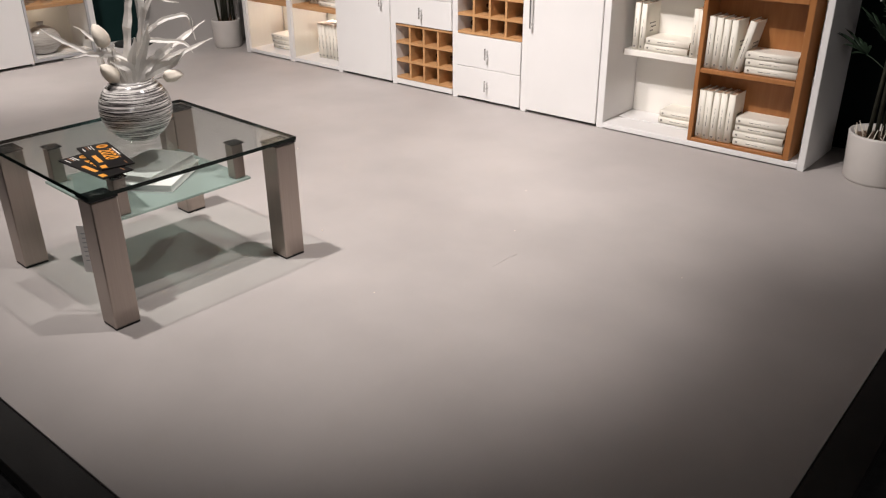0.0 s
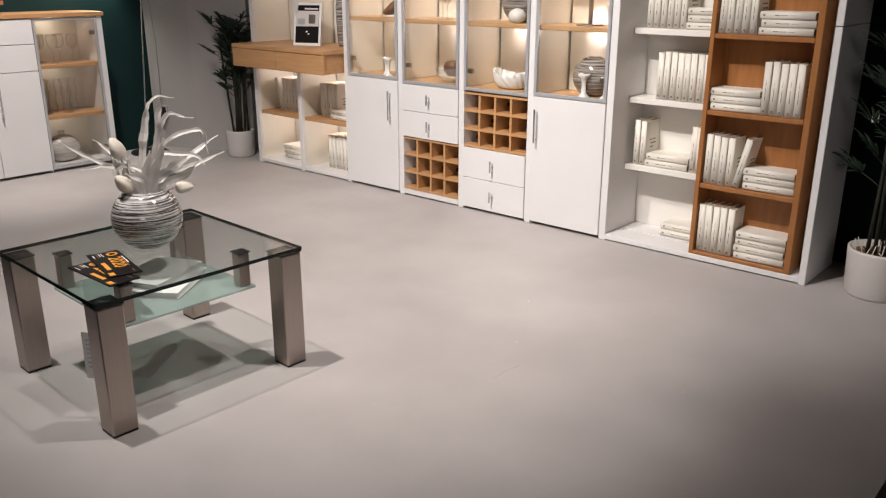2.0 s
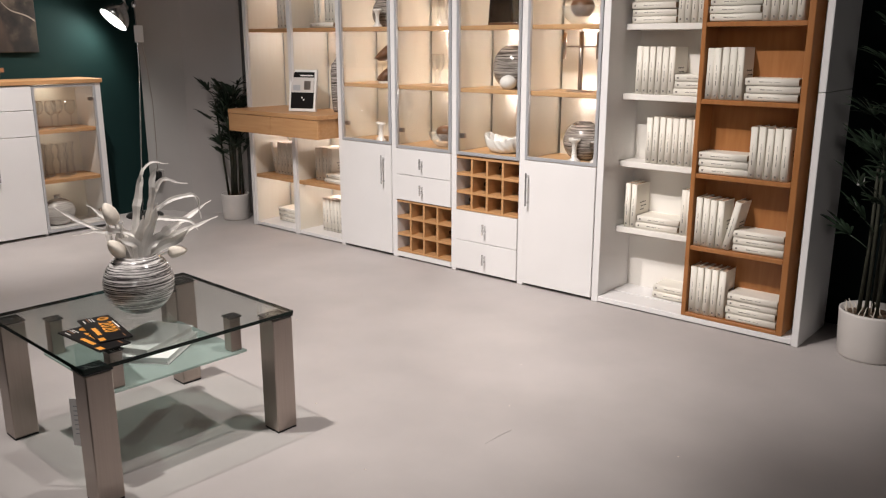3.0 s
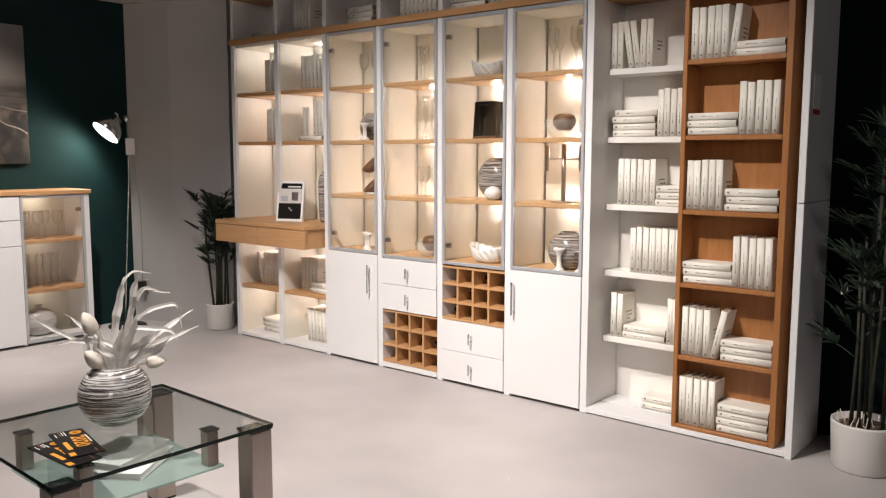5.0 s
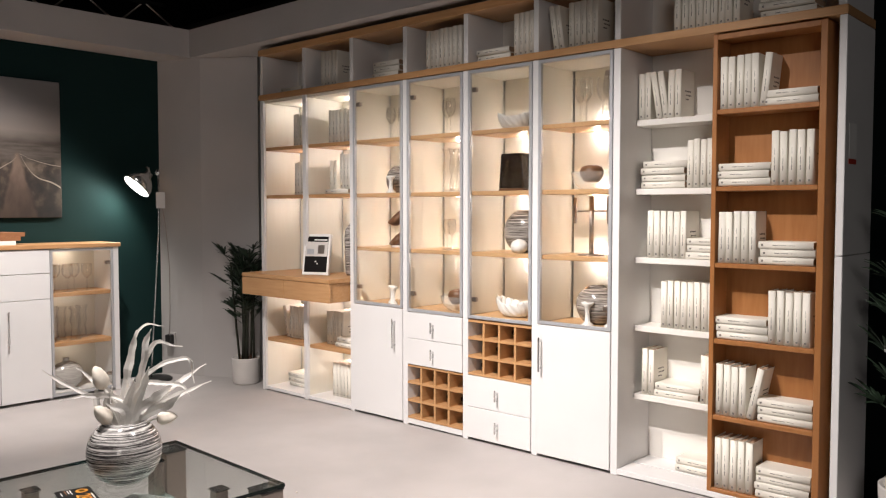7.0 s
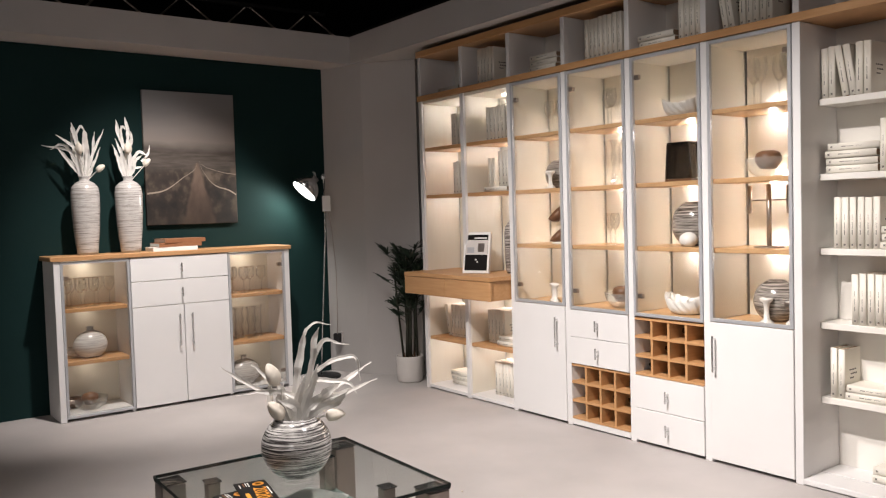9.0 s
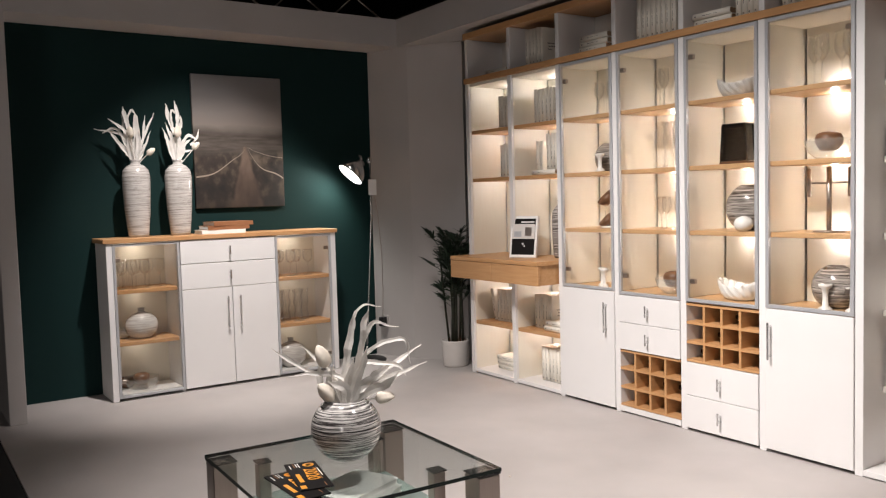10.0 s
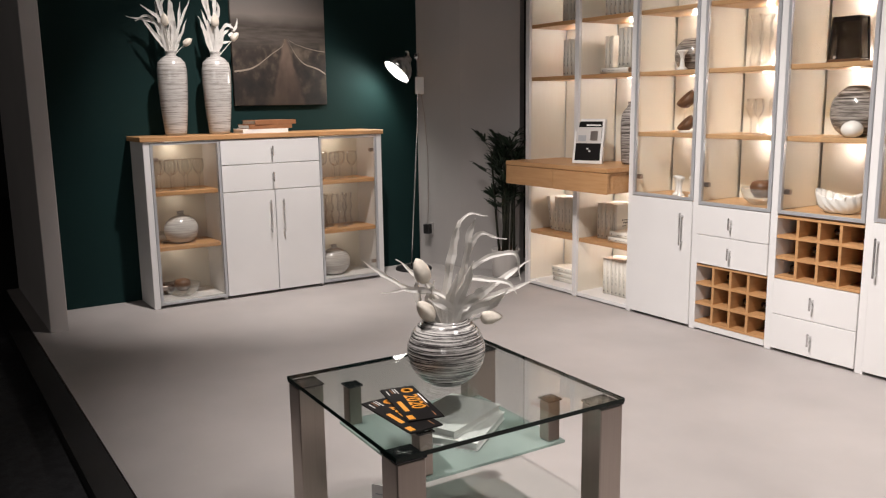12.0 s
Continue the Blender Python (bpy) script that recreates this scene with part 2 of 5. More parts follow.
def ribbon(bm, points, width, fold=0.35, thick=0.0012, tip=0.12, face=(0.25, -0.3, 1), ragged=0.0):
    """A long folded leaf along the points, tapered to its tip."""
    pts = [Vector(p) for p in points]
    n = len(pts)
    rows = []
    for i, p in enumerate(pts):
        d = (pts[min(i + 1, n - 1)] - pts[max(i - 1, 0)]).normalized()
        side = d.cross(Vector(face)).normalized()
        up = side.cross(d).normalized()
        s = i / (n - 1)
        w = width * (0.35 + 0.65 * math.sin(math.pi * min(1, 0.18 + s * 0.72))) * (1 if s < 0.8 else max(tip, (1 - s) / 0.2)) * (1 + ragged * noise.noise(p * 70))
        rows.append([bm.verts.new(p + side * w * k + up * (abs(k) * fold * w + thick * h)) for h in (0, 1) for k in (-0.5, 0, 0.5)])
    for a, b in zip(rows, rows[1:]):
        for q in ((0, 1), (1, 2), (4, 3), (5, 4), (2, 5), (3, 0)):
            f = bm.faces.new((a[q[0]], a[q[1]], b[q[1]], b[q[0]]))
            f.smooth = not ragged
    bm.faces.new((rows[0][0], rows[0][3], rows[0][4], rows[0][5], rows[0][2], rows[0][1]))
    bm.faces.new((rows[-1][1], rows[-1][2], rows[-1][5], rows[-1][4], rows[-1][3], rows[-1][0]))
    return bm


def bend(start, way, length, droop, steps=10, curl=0.0):
    """Points of a stalk that leaves start along way and sinks towards its tip."""
    p, d = Vector(start), Vector(way).normalized()
    out = [p.copy()]
    for i in range(steps):
        p = p + d * (length / steps)
        out.append(p.copy())
        d = (d + Vector((curl * d.y, -curl * d.x, -droop * 1.4 * ((i + 1) / steps) ** 2)) / steps * 3).normalized()
    return out


def finish(bm, name, mat):
    me = bpy.data.meshes.new(name)
    bmesh.ops.recalc_face_normals(bm, faces=bm.faces)
    bm.to_mesh(me)
    bm.free()
    me.materials.append(mat)
    return me


def part(name, bm, mat, parent, label=""):
    ob = new(name, finish(bm, name, mat))
    ob.parent = parent
    if label:
        tagged(ob, label)
    return ob


def thing(name, label, category, at=(0, 0, 0), rz=0, group="", kind=""):
    ob = new(name)
    ob.empty_display_size = 0.1
    ob.matrix_world = pose(*at, 0, 0, rz)
    return tagged(ob, label, category, group, kind)


def solo(name, bm, mat, label, category, at=(0, 0, 0), rz=0, group="", kind=""):
    ob = new(name, finish(bm, name, mat))
    ob.matrix_world = pose(*at, 0, 0, rz)
    return tagged(ob, label, category, group, kind)


# ---------------------------------------------------------------- the stand
def structure():
    solo("floor", slab(-1.9, 4.30, -2.85, 0.55, -0.04, 0.0, 0), FLOOR, "smooth light grey stand floor with faint scuffs", "floor", kind="structure")
    edge = bmesh.new()
    box(edge, -1.9, 4.40, -2.955, -2.853, -0.045, -0.002, 0.002)
    box(edge, 4.303, 4.40, -2.85, 0.55, -0.045, -0.002, 0.002)
    solo("floor_edging", edge, BLACK_EDGE, "matt black edging strip round the grey floor", "edging", kind="structure")
    solo("ground", slab(-9, 11, -10, 4, -0.10, -0.05, 0), DARK_FLOOR, "dark carpeted hall floor beyond the stand", "floor", kind="structure")
    solo("wall_green", slab(-1.20, -1.05, -2.684, -0.062, 0, 2.32, 0), GREEN, "dark green painted wall behind the sideboard", "wall", kind="structure")
    bm = bmesh.new()
    line = [(-1.05, -0.165), (-0.691, -0.035), (-0.34, 0.214), (-0.40, 0.30), (-0.74, 0.06), (-1.20, -0.06), (-1.05, -0.06)]
    lo, hi = [bm.verts.new((x, y, 0)) for x, y in line], [bm.verts.new((x, y, 2.32)) for x, y in line]
    bm.faces.new(lo[::-1]), bm.faces.new(hi)
    for i in range(7):
        bm.faces.new((lo[i], lo[(i + 1) % 7], hi[(i + 1) % 7], hi[i]))
    solo("wall_corner", bm, GREY_WALL, "pale grey corner wall in two slanted faces", "wall", kind="structure")
    solo("wall_back", slab(-0.02, 3.40, 0.42, 0.55, 0, 2.32, 0), GREY_WALL, "pale grey wall behind the wall unit", "wall", kind="structure")
    solo("wall_right", slab(3.40, 5.6, 0.42, 0.55, 0, 2.9, 0), WALL_UNLIT, "green wall beside the wall unit, its missing light put into the colour", "wall", kind="structure")
    solo("wall_stub", slab(-1.9, -0.56, -2.775, -2.685, 0, 2.32, 0.003), GREY_WALL, "pale grey end wall of the stand", "wall", kind="structure")
    bm = bmesh.new()
    box(bm, -1.9, -0.75, -2.75, 0.55, 2.321, 2.52)
    box(bm, -0.75, 3.72, -0.08, 0.55, 2.321, 2.52)
    solo("ceiling_soffit", bm, GREY_WALL, "pale grey lowered ceiling band along the walls", "soffit", kind="structure")
    solo("ceiling", slab(-9, 11, -10, 4, 4.2, 4.3, 0), HALL, "dark open hall ceiling", "ceiling", kind="structure")
    solo("wall_hall_north", slab(-9, 11, 3.9, 4.0, -0.05, 4.2, 0), HALL, "dark hall wall", "wall", kind="structure")
    solo("wall_hall_south", slab(-9, 11, -10, -9.9, -0.05, 4.2, 0), HALL, "dark hall wall", "wall", kind="structure")
    solo("wall_hall_west", slab(-9, -8.9, -9.9, 3.9, -0.05, 4.2, 0), HALL, "dark hall wall", "wall", kind="structure")
    solo("wall_hall_east", slab(10.9, 11, -9.9, 3.9, -0.05, 4.2, 0), HALL, "dark hall wall", "wall", kind="structure")


structure()

# ---------------------------------------------------------------- wall unit
PITCH, TOP, BACK = 0.45, 1.955, 0.30
LEVELS = (0.36, 0.683, 1.003, 1.322, 1.640)  # shelf tops


def upright(parent, x, z1=TOP):
    part("upright", slab(x - 0.018, x + 0.018, 0.004, 0.33, 0.0, z1, 0.002), WHITE, parent)


def shelf(parent, x0, x1, top, mat, y0=0.02, thick=0.022):
    part("shelf", slab(x0, x1, y0, BACK - 0.002, top - thick, top, 0.002), mat, parent)


def downlight(parent, x, top, y=0.235):
    """A small round lamp let into the underside of a shelf."""
    bm = lathe([(0.0, 0.0), (0.016, 0.0), (0.016, -0.004), (0.0, -0.004)], 16)
    ob = part("downlight", bm, LED, parent, "small round warm lamp")
    ob.location = (x, y, top)
    return ob


def uplight(parent, x, top):
    """A small clip lamp at a shelf's back edge that shines up the back panel."""
    bm = lathe([(0.0, 0.0), (0.011, 0.0), (0.011, 0.005), (0.0, 0.005)], 14)
    ob = part("uplight", bm, LED, parent, "small warm clip lamp")
    ob.location = (x, 0.276, top + 0.0003)
    return ob


def bar_handle(parent, x, z0, z1, y=0.0):
    bm = bmesh.new()
    box(bm, x - 0.005, x + 0.005, y - 0.028, y - 0.020, z0, z1, 0.002)
    for z in (z0 + 0.012, z1 - 0.022):
        box(bm, x - 0.004, x + 0.004, y - 0.021, y - 0.0005, z, z + 0.010)
    return part("handle", bm, CHROME, parent, "slim chrome bar handle")


def drawer(parent, x0, x1, z0, z1):
    front = part("drawer", slab(x0, x1, -0.004, 0.016, z0, z1, 0.002), WHITE, parent)
    bar_handle(front, (x0 + x1) / 2, (z0 + z1) / 2 - 0.030, (z0 + z1) / 2 + 0.030, -0.004)


def wine_rack(parent, x0, x1, z0, z1):
    """Twelve square cells of oak boards with a few bottles' necks in them."""
    rack = part("wine_rack", slab(x0, x1, 0.285, 0.297, z0, z1), OAK, parent, "light oak wine rack with twelve cells")
    t = 0.014
    for i in range(1, 4):
        x = x0 + (x1 - x0) * i / 4
        part("divider", slab(x - t / 2, x + t / 2, 0.006, 0.284, z0, z1, 0.001), OAK_Y, rack)
    for j in range(1, 3):
        z = z0 + (z1 - z0) * j / 3
        part("divider", slab(x0, x1, 0.004, 0.283, z - t / 2, z + t / 2, 0.001), OAK, rack)
    for z in (z0, z1 - 0.012):
        part("rack_board", slab(x0, x1, 0.003, 0.284, z, z + 0.012), OAK, rack)
    return rack


def glass_door(parent, x0, x1, z0, z1, hinge_left=True, hinges=2, y=-0.003):
    w = 0.016
    bm = bmesh.new()
    box(bm, x0, x0 + w, y, y + 0.018, z0, z1, 0.001)
    box(bm, x1 - w, x1, y, y + 0.018, z0, z1, 0.001)
    box(bm, x0 + w, x1 - w, y, y + 0.018, z0, z0 + w, 0.001)
    box(bm, x0 + w, x1 - w, y, y + 0.018, z1 - w, z1, 0.001)
    door = part("glass_door", bm, ALU, parent, "glass door with a narrow brushed aluminium frame")
    part("pane", slab(x0 + w, x1 - w, y + 0.006, y + 0.010, z0 + w, z1 - w, 0), PANE, door)
    hx = x0 + w + 0.016 if hinge_left else x1 - w - 0.016
    for k in range(hinges):
        z = z0 + 0.10 + (z1 - z0 - 0.20) * k / max(1, hinges - 1)
        part("hinge", slab(hx - 0.016, hx + 0.016, y + 0.012, y + 0.032, z - 0.012, z + 0.012, 0.003), STEEL, door)
    return door


def open_column(x):
    c = thing("open_bookcase", "white open bookcase section with oak shelves lit from within", "bookcase", (x, 0, 0), group="wall unit sections")
    upright(c, 0.0)
    part("back_panel", slab(0.032, PITCH - 0.02, BACK, BACK + 0.02, 0.0, TOP, 0), MAPLE, c)
    part("side_lining", slab(0.0185, 0.021, 0.02, BACK + 0.002, 0.03, TOP - 0.002, 0), MAPLE, c)
    part("base", slab(0.019, PITCH - 0.019, 0.006, BACK, 0.008, 0.03, 0.002), WHITE, c)
    for z in (LEVELS[0], LEVELS[3], LEVELS[4]):
        shelf(c, 0.022, PITCH - 0.019, z, OAK)
    part("top_panel", slab(0.022, PITCH - 0.019, 0.012, BACK - 0.001, TOP - 0.020, TOP - 0.0005, 0.001), MAPLE, c)
    for z in (TOP - 0.0205, LEVELS[4] - 0.0225, LEVELS[3] - 0.0225, LEVELS[0] - 0.0225, 0.66):
        downlight(c, PITCH * 0.46, z)
    return c


def display_column(x, lower, hinge_left=True):
    c = thing("display_cabinet", "white display cabinet with a framed glass door and lit oak shelves", "cabinet", (x, 0, 0), group="wall unit sections")
    x0, x1 = 0.0195, PITCH - 0.0195
    upright(c, 0.0)
    part("back_panel", slab(0.034, PITCH - 0.019, BACK, BACK + 0.02, 0.0, TOP, 0), MAPLE, c)
    part("side_lining", slab(0.0185, 0.021, 0.02, BACK + 0.002, 0.67, TOP - 0.002, 0), MAPLE, c)
    part("base", slab(x0, x1, 0.03, BACK, 0.008, 0.028, 0.001), WHITE, c)
    part("floor_panel", slab(x0, x1, 0.018, BACK - 0.001, 0.645, 0.667, 0.001), LIT_OAK, c)
    for z in LEVELS[2:]:
        shelf(c, 0.022, x1, z, LIT_OAK, 0.022)
    part("top_panel", slab(x0, x1, 0.018, BACK - 0.001, TOP - 0.022, TOP - 0.0005, 0.001), MAPLE, c)
    for z in LEVELS[2:]:
        downlight(c, PITCH * 0.46, z - 0.0225)
        uplight(c, PITCH * 0.46, z)
    sill = 0.664 if lower.startswith("door") else 0.652
    glass_door(c, x0, x1, sill, TOP - 0.004, hinge_left)
    if lower == "door_right":
        d = part("door", slab(x0, x1, -0.004, 0.016, 0.016, 0.660, 0.002), WHITE, c)
        bar_handle(d, x1 - 0.055, 0.43, 0.60, -0.004)
    elif lower == "door_left":
        d = part("door", slab(x0, x1, -0.004, 0.016, 0.016, 0.660, 0.002), WHITE, c)
        bar_handle(d, x0 + 0.028, 0.43, 0.60, -0.004)
    elif lower == "drawers_top":
        drawer(c, x0, x1, 0.5012, 0.648)
        drawer(c, x0, x1, 0.352, 0.4988)
        wine_rack(c, x0, x1, 0.040, 0.348)
        part("plinth", slab(x0, x1, 0.002, 0.02, 0.010, 0.038, 0.001), WHITE, c)
    else:
        wine_rack(c, x0, x1, 0.350, 0.643)
        drawer(c, x0, x1, 0.1832, 0.347)
        drawer(c, x0, x1, 0.016, 0.1808)
    return c


def end_section():
    c = thing("end_bookcase", "white wide bookcase section with white shelves", "bookcase", (2.7, 0, 0), group="wall unit sections")
    upright(c, 0.0)
    part("back_panel", slab(0.019, 0.943, BACK, BACK + 0.02, 0.0, TOP, 0), CARCASS, c)
    side = part("side_panel", slab(0.944, 0.972, 0.0, 0.368, 0.0, 1.048, 0.002), WHITE, c)
    part("side_panel", slab(0.944, 0.972, 0.0, 0.368, 1.051, TOP, 0.002), WHITE, c)
    part("base", slab(0.019, 0.943, 0.002, 0.141, 0.006, 0.030, 0.002), WHITE, c)
    part("base", slab(0.019, 0.943, 0.152, BACK, 0.006, 0.031, 0.002), WHITE, c)
    for z in LEVELS:
        part("shelf", slab(0.019, 0.943, 0.15, BACK - 0.001, z - 0.028, z, 0.002), CARCASS, c)
    return c


def pull_out():
    c = thing("sliding_bookcase", "beech sliding bookcase filled with cream books", "bookcase", (3.150, 0, 0.031))
    w, h = 0.452, 1.918
    part("side", slab(0, 0.020, 0.004, 0.140, 0, h, 0.002), BEECH, c)
    part("side", slab(w - 0.026, w, 0.004, 0.140, 0, h, 0.002), BEECH, c)
    part("back_panel", slab(0.020, w - 0.026, 0.132, 0.140, 0, h, 0), BEECH, c)
    part("top", slab(0.020, w - 0.026, 0.004, 0.131, h - 0.022, h, 0.002), BEECH, c)
    part("bottom", slab(0.020, w - 0.026, 0.004, 0.131, 0.0, 0.016, 0.002), BEECH, c)
    for z in LEVELS:
        part("shelf", slab(0.0205, w - 0.0265, 0.006, 0.131, z - 0.031 - 0.02, z - 0.031, 0.002), BEECH, c)
    return c


def top_section():
    solo("oak_board", slab(-0.022, 3.675, -0.006, 0.36, TOP + 0.001, TOP + 0.036, 0.002), OAK, "long oak board over the lower wall unit", "board", kind="structure")
    solo("oak_board", slab(-0.022, 3.675, -0.006, 0.36, 2.250, 2.290, 0.002), OAK, "long oak top board of the wall unit", "board", kind="structure")
    z0, z1 = TOP + 0.037, 2.2495
    xs = [i * PITCH for i in range(7)] + [3.652]
    for a, b in zip(xs, xs[1:]):
        c = thing("top_box", "white open box on top of the wall unit", "bookcase", (a, 0, z0), group="wall unit top boxes")
        part("upright", slab(-0.015, 0.015, 0.004, 0.33, 0, z1 - z0, 0.002), WHITE, c)
        part("back_panel", slab(0.016, b - a - 0.016, BACK, BACK + 0.015, 0, z1 - z0, 0), CARCASS, c)
        if b == xs[-1]:
            part("upright", slab(b - a - 0.015, b - a + 0.015, 0.004, 0.36, 0, z1 - z0, 0.002), WHITE, c)


def desk():
    c = thing("wall_desk", "light oak desk top with two drawers, set into the wall unit", "desk", (0, 0, 0))
    part("desk_top", slab(-0.012, 0.880, -0.160, 0.29, 0.785, 0.810, 0.002), OAK, c)
    part("desk_frame", slab(0.0, 0.868, -0.140, 0.28, 0.668, 0.7845, 0.002), OAK, c)
    for a, b in ((-0.010, 0.432), (0.436, 0.878)):
        part("drawer", slab(a, b, -0.158, -0.1405, 0.668, 0.782, 0.002), OAK, c)


open_column(0.0), open_column(PITCH)
display_column(2 * PITCH, "door_right"), display_column(3 * PITCH, "drawers_top")
display_column(4 * PITCH, "drawers_bottom"), display_column(5 * PITCH, "door_left", hinge_left=False)
end_section(), pull_out(), top_section(), desk()

# light of the small lamps under the shelves and at their back edges
for i in range(6):
    x = i * PITCH + PITCH * 0.46
    if i < 2:
        for z in (TOP - 0.02, LEVELS[4] - 0.022, LEVELS[3] - 0.022, 0.66, LEVELS[0] - 0.022):
            bulb("shelf_lamp", (x, 0.235, z - 0.026), 0.76, WARM, 0.012)
    else:
        for z in LEVELS[2:]:
            bulb("shelf_lamp", (x, 0.235, z - 0.048), 0.62, WARM, 0.012)
            bulb("clip_lamp", (x, 0.272, z + 0.022), 0.36 if z < LEVELS[4] else 0.50, WARM, 0.010)

# ---------------------------------------------------------------- books
BOOK_H, BOOK_D, BOOK_T = 0.215, 0.145, 0.031


def first_book():
    """An upright cream hardback, spine to the front (-y), standing on its origin."""
    h, d, t = BOOK_H, BOOK_D, BOOK_T
    ob = thing("book", "cream hardback book with dark spine lettering", "book", (0, 0, 0), group="cream books")
    bm = bmesh.new()
    box(bm, -t / 2, -t / 2 + 0.0025, 0.004, d, 0, h, 0.0006)
    box(bm, t / 2 - 0.0025, t / 2, 0.004, d, 0, h, 0.0006)
    # rounded spine
    seg = 6
    rows = []
    for i in range(seg + 1):
        a = math.pi * i / seg
        x, y = -math.cos(a) * t / 2, 0.005 - math.sin(a) * 0.006
        rows.append((bm.verts.new((x, y, 0)), bm.verts.new((x, y, h)), bm.verts.new((x * 0.88, y + 0.0025, 0)), bm.verts.new((x * 0.88, y + 0.0025, h))))
    for a, b in zip(rows, rows[1:]):
        bm.faces.new((a[0], b[0], b[1], a[1])).smooth = True
        bm.faces.new((a[2], a[3], b[3], b[2]))
        bm.faces.new((a[1], b[1], b[3], a[3]))
        bm.faces.new((a[0], a[2], b[2], b[0]))
    cover = part("cover", bm, COVER, ob)
    part("page_block", slab(-t / 2 + 0.0027, t / 2 - 0.0027, 0.004, d - 0.004, 0.003, h - 0.004, 0), PAGES, ob, "brownish page edges")
    bm = bmesh.new()
    y = -0.0016
    for z0, z1, w in ((0.058, 0.078, 0.0034), (0.082, 0.110, 0.0020), (0.120, 0.145, 0.0013)):
        box(bm, -w / 2, w / 2, y, y + 0.001, z0, z1)
    box(bm, -0.004, 0.004, y, y + 0.001, 0.012, 0.020)
    tagged(part("spine_lettering", bm, SPINE_INK, ob, "dark spine lettering"), kind="stuff")
    bm = bmesh.new()
    for z0, y0, y1 in ((0.118, 0.045, 0.105), (0.100, 0.055, 0.110), (0.082, 0.050, 0.085)):
        for k in range(4):
            a = y0 + (y1 - y0) * k / 4
            box(bm, t / 2 - 0.0002, t / 2 + 0.0005, a, a + (y1 - y0) / 4 * 0.7, z0, z0 + 0.006)
    tagged(part("cover_lettering", bm, INK, ob, "small dark cover lettering"), kind="stuff")
    return ob


rnd = random.Random(4)
BOOK = None


def put_book(m):
    global BOOK
    if BOOK is None:
        BOOK = first_book()
        BOOK.matrix_world = m
        return BOOK
    return copy_thing(BOOK, m)


def stand(x, y, z, n, lean=0.0, last=0.0, step=0.0325):
    """A row of upright books from x on; the last one may lean."""
    for i in range(n):
        tip = last if (i == n - 1 and last) else lean + rnd.uniform(-0.6, 0.6)
        high = rnd.choice((1.0, 1.0, 0.985, 1.01))
        lift = abs(math.sin(radians(tip))) * BOOK_T / 2 + 0.0006
        put_book(pose(x + i * step + BOOK_T / 2, y + rnd.uniform(0, 0.006), z + lift, 0, tip, 0) @ Matrix.Diagonal((rnd.uniform(0.92, 1.0), 1, high, 1)))
    return x + n * step


def pile(x, y, z, n):
    """Books lying flat on one another, spines to the front, head to the right."""
    for i in range(n):
        x1 = x + rnd.uniform(-0.006, 0.006)
        put_book(pose(x1, y + rnd.uniform(0, 0.008), z + BOOK_T / 2 + 0.0006 + i * (BOOK_T + 0.0006), 0, 90, 0))


def fill_books():
    # sliding beech bookcase
    y = 0.014
    z = [0.0475] + [t + 0.0005 for t in LEVELS]
    stand(3.176, y, z[0], 5), pile(3.350, y, z[0], 4)
    stand(3.176, y, z[1], 4), stand(3.306, y, z[1], 1, 0, 12), pile(3.356, y + 0.004, z[1], 3)
    pile(3.172, y, z[2], 3), stand(3.390, y, z[2], 5, step=0.0335)
    stand(3.176, y, z[3], 5), pile(3.348, y, z[3], 3)
    pile(3.172, y, z[4], 3), stand(3.390, y, z[4], 5, step=0.0335)
    stand(3.176, y, z[5], 5), stand(3.338, y, z[5], 1, 0, 6), pile(3.350, y, z[5], 2)
    # white shelves behind it
    y = 0.158
    z = [0.0325] + [t + 0.0005 for t in LEVELS]
    pile(2.925, y, z[0], 2)
    stand(2.752, y, z[1], 2), pile(2.822, y, z[1], 2), stand(3.040, y, z[1], 3)
    stand(2.845, y, z[2], 8)
    stand(2.772, y, z[3], 6), pile(2.970, y, z[3], 3)
    pile(2.745, y, z[4], 4), stand(2.962, y, z[4], 4)
    stand(2.722, y, z[5], 2), stand(2.812, y, z[5], 2, -9), stand(2.868, y, z[5], 2)
    # boxes on top
    z, y = TOP + 0.0375, 0.035
    pile(0.17, y, z, 1), stand(0.575, y, z, 5)
    pile(1.055, y, z, 3), stand(1.480, y, z, 8)
    pile(1.850, y, z, 2), stand(2.085, y, z, 4)
    stand(2.330, y, z, 2, -9), stand(2.415, y, z, 5)
    stand(2.955, y, z, 9), pile(3.325, y, z, 3)
    # open sections beside the desk
    y = 0.11
    stand(0.195, y, LEVELS[4] + 0.0005, 4), stand(0.205, y, LEVELS[3] + 0.0005, 4)
    stand(0.560, y, LEVELS[4] + 0.0005, 6, last=5, step=0.035)
    stand(0.545, y + 0.02, LEVELS[3] + 0.0005, 2), pile(0.590, 0.05, LEVELS[3] + 0.0005, 1), stand(0.700, y - 0.03, LEVELS[3] + 0.034, 3)
    stand(0.105, y, LEVELS[0] + 0.0005, 1, 0, -12), stand(0.140, y, LEVELS[0] + 0.0005, 7)
    pile(0.125, y, 0.0305, 3)
    stand(0.530, y, LEVELS[0] + 0.0005, 5), pile(0.700 - 0.02, 0.06, LEVELS[0] + 0.0005, 2)
    stand(0.585, y, 0.0305, 6)


fill_books()

# ---------------------------------------------------------------- vases, glasses, bowls


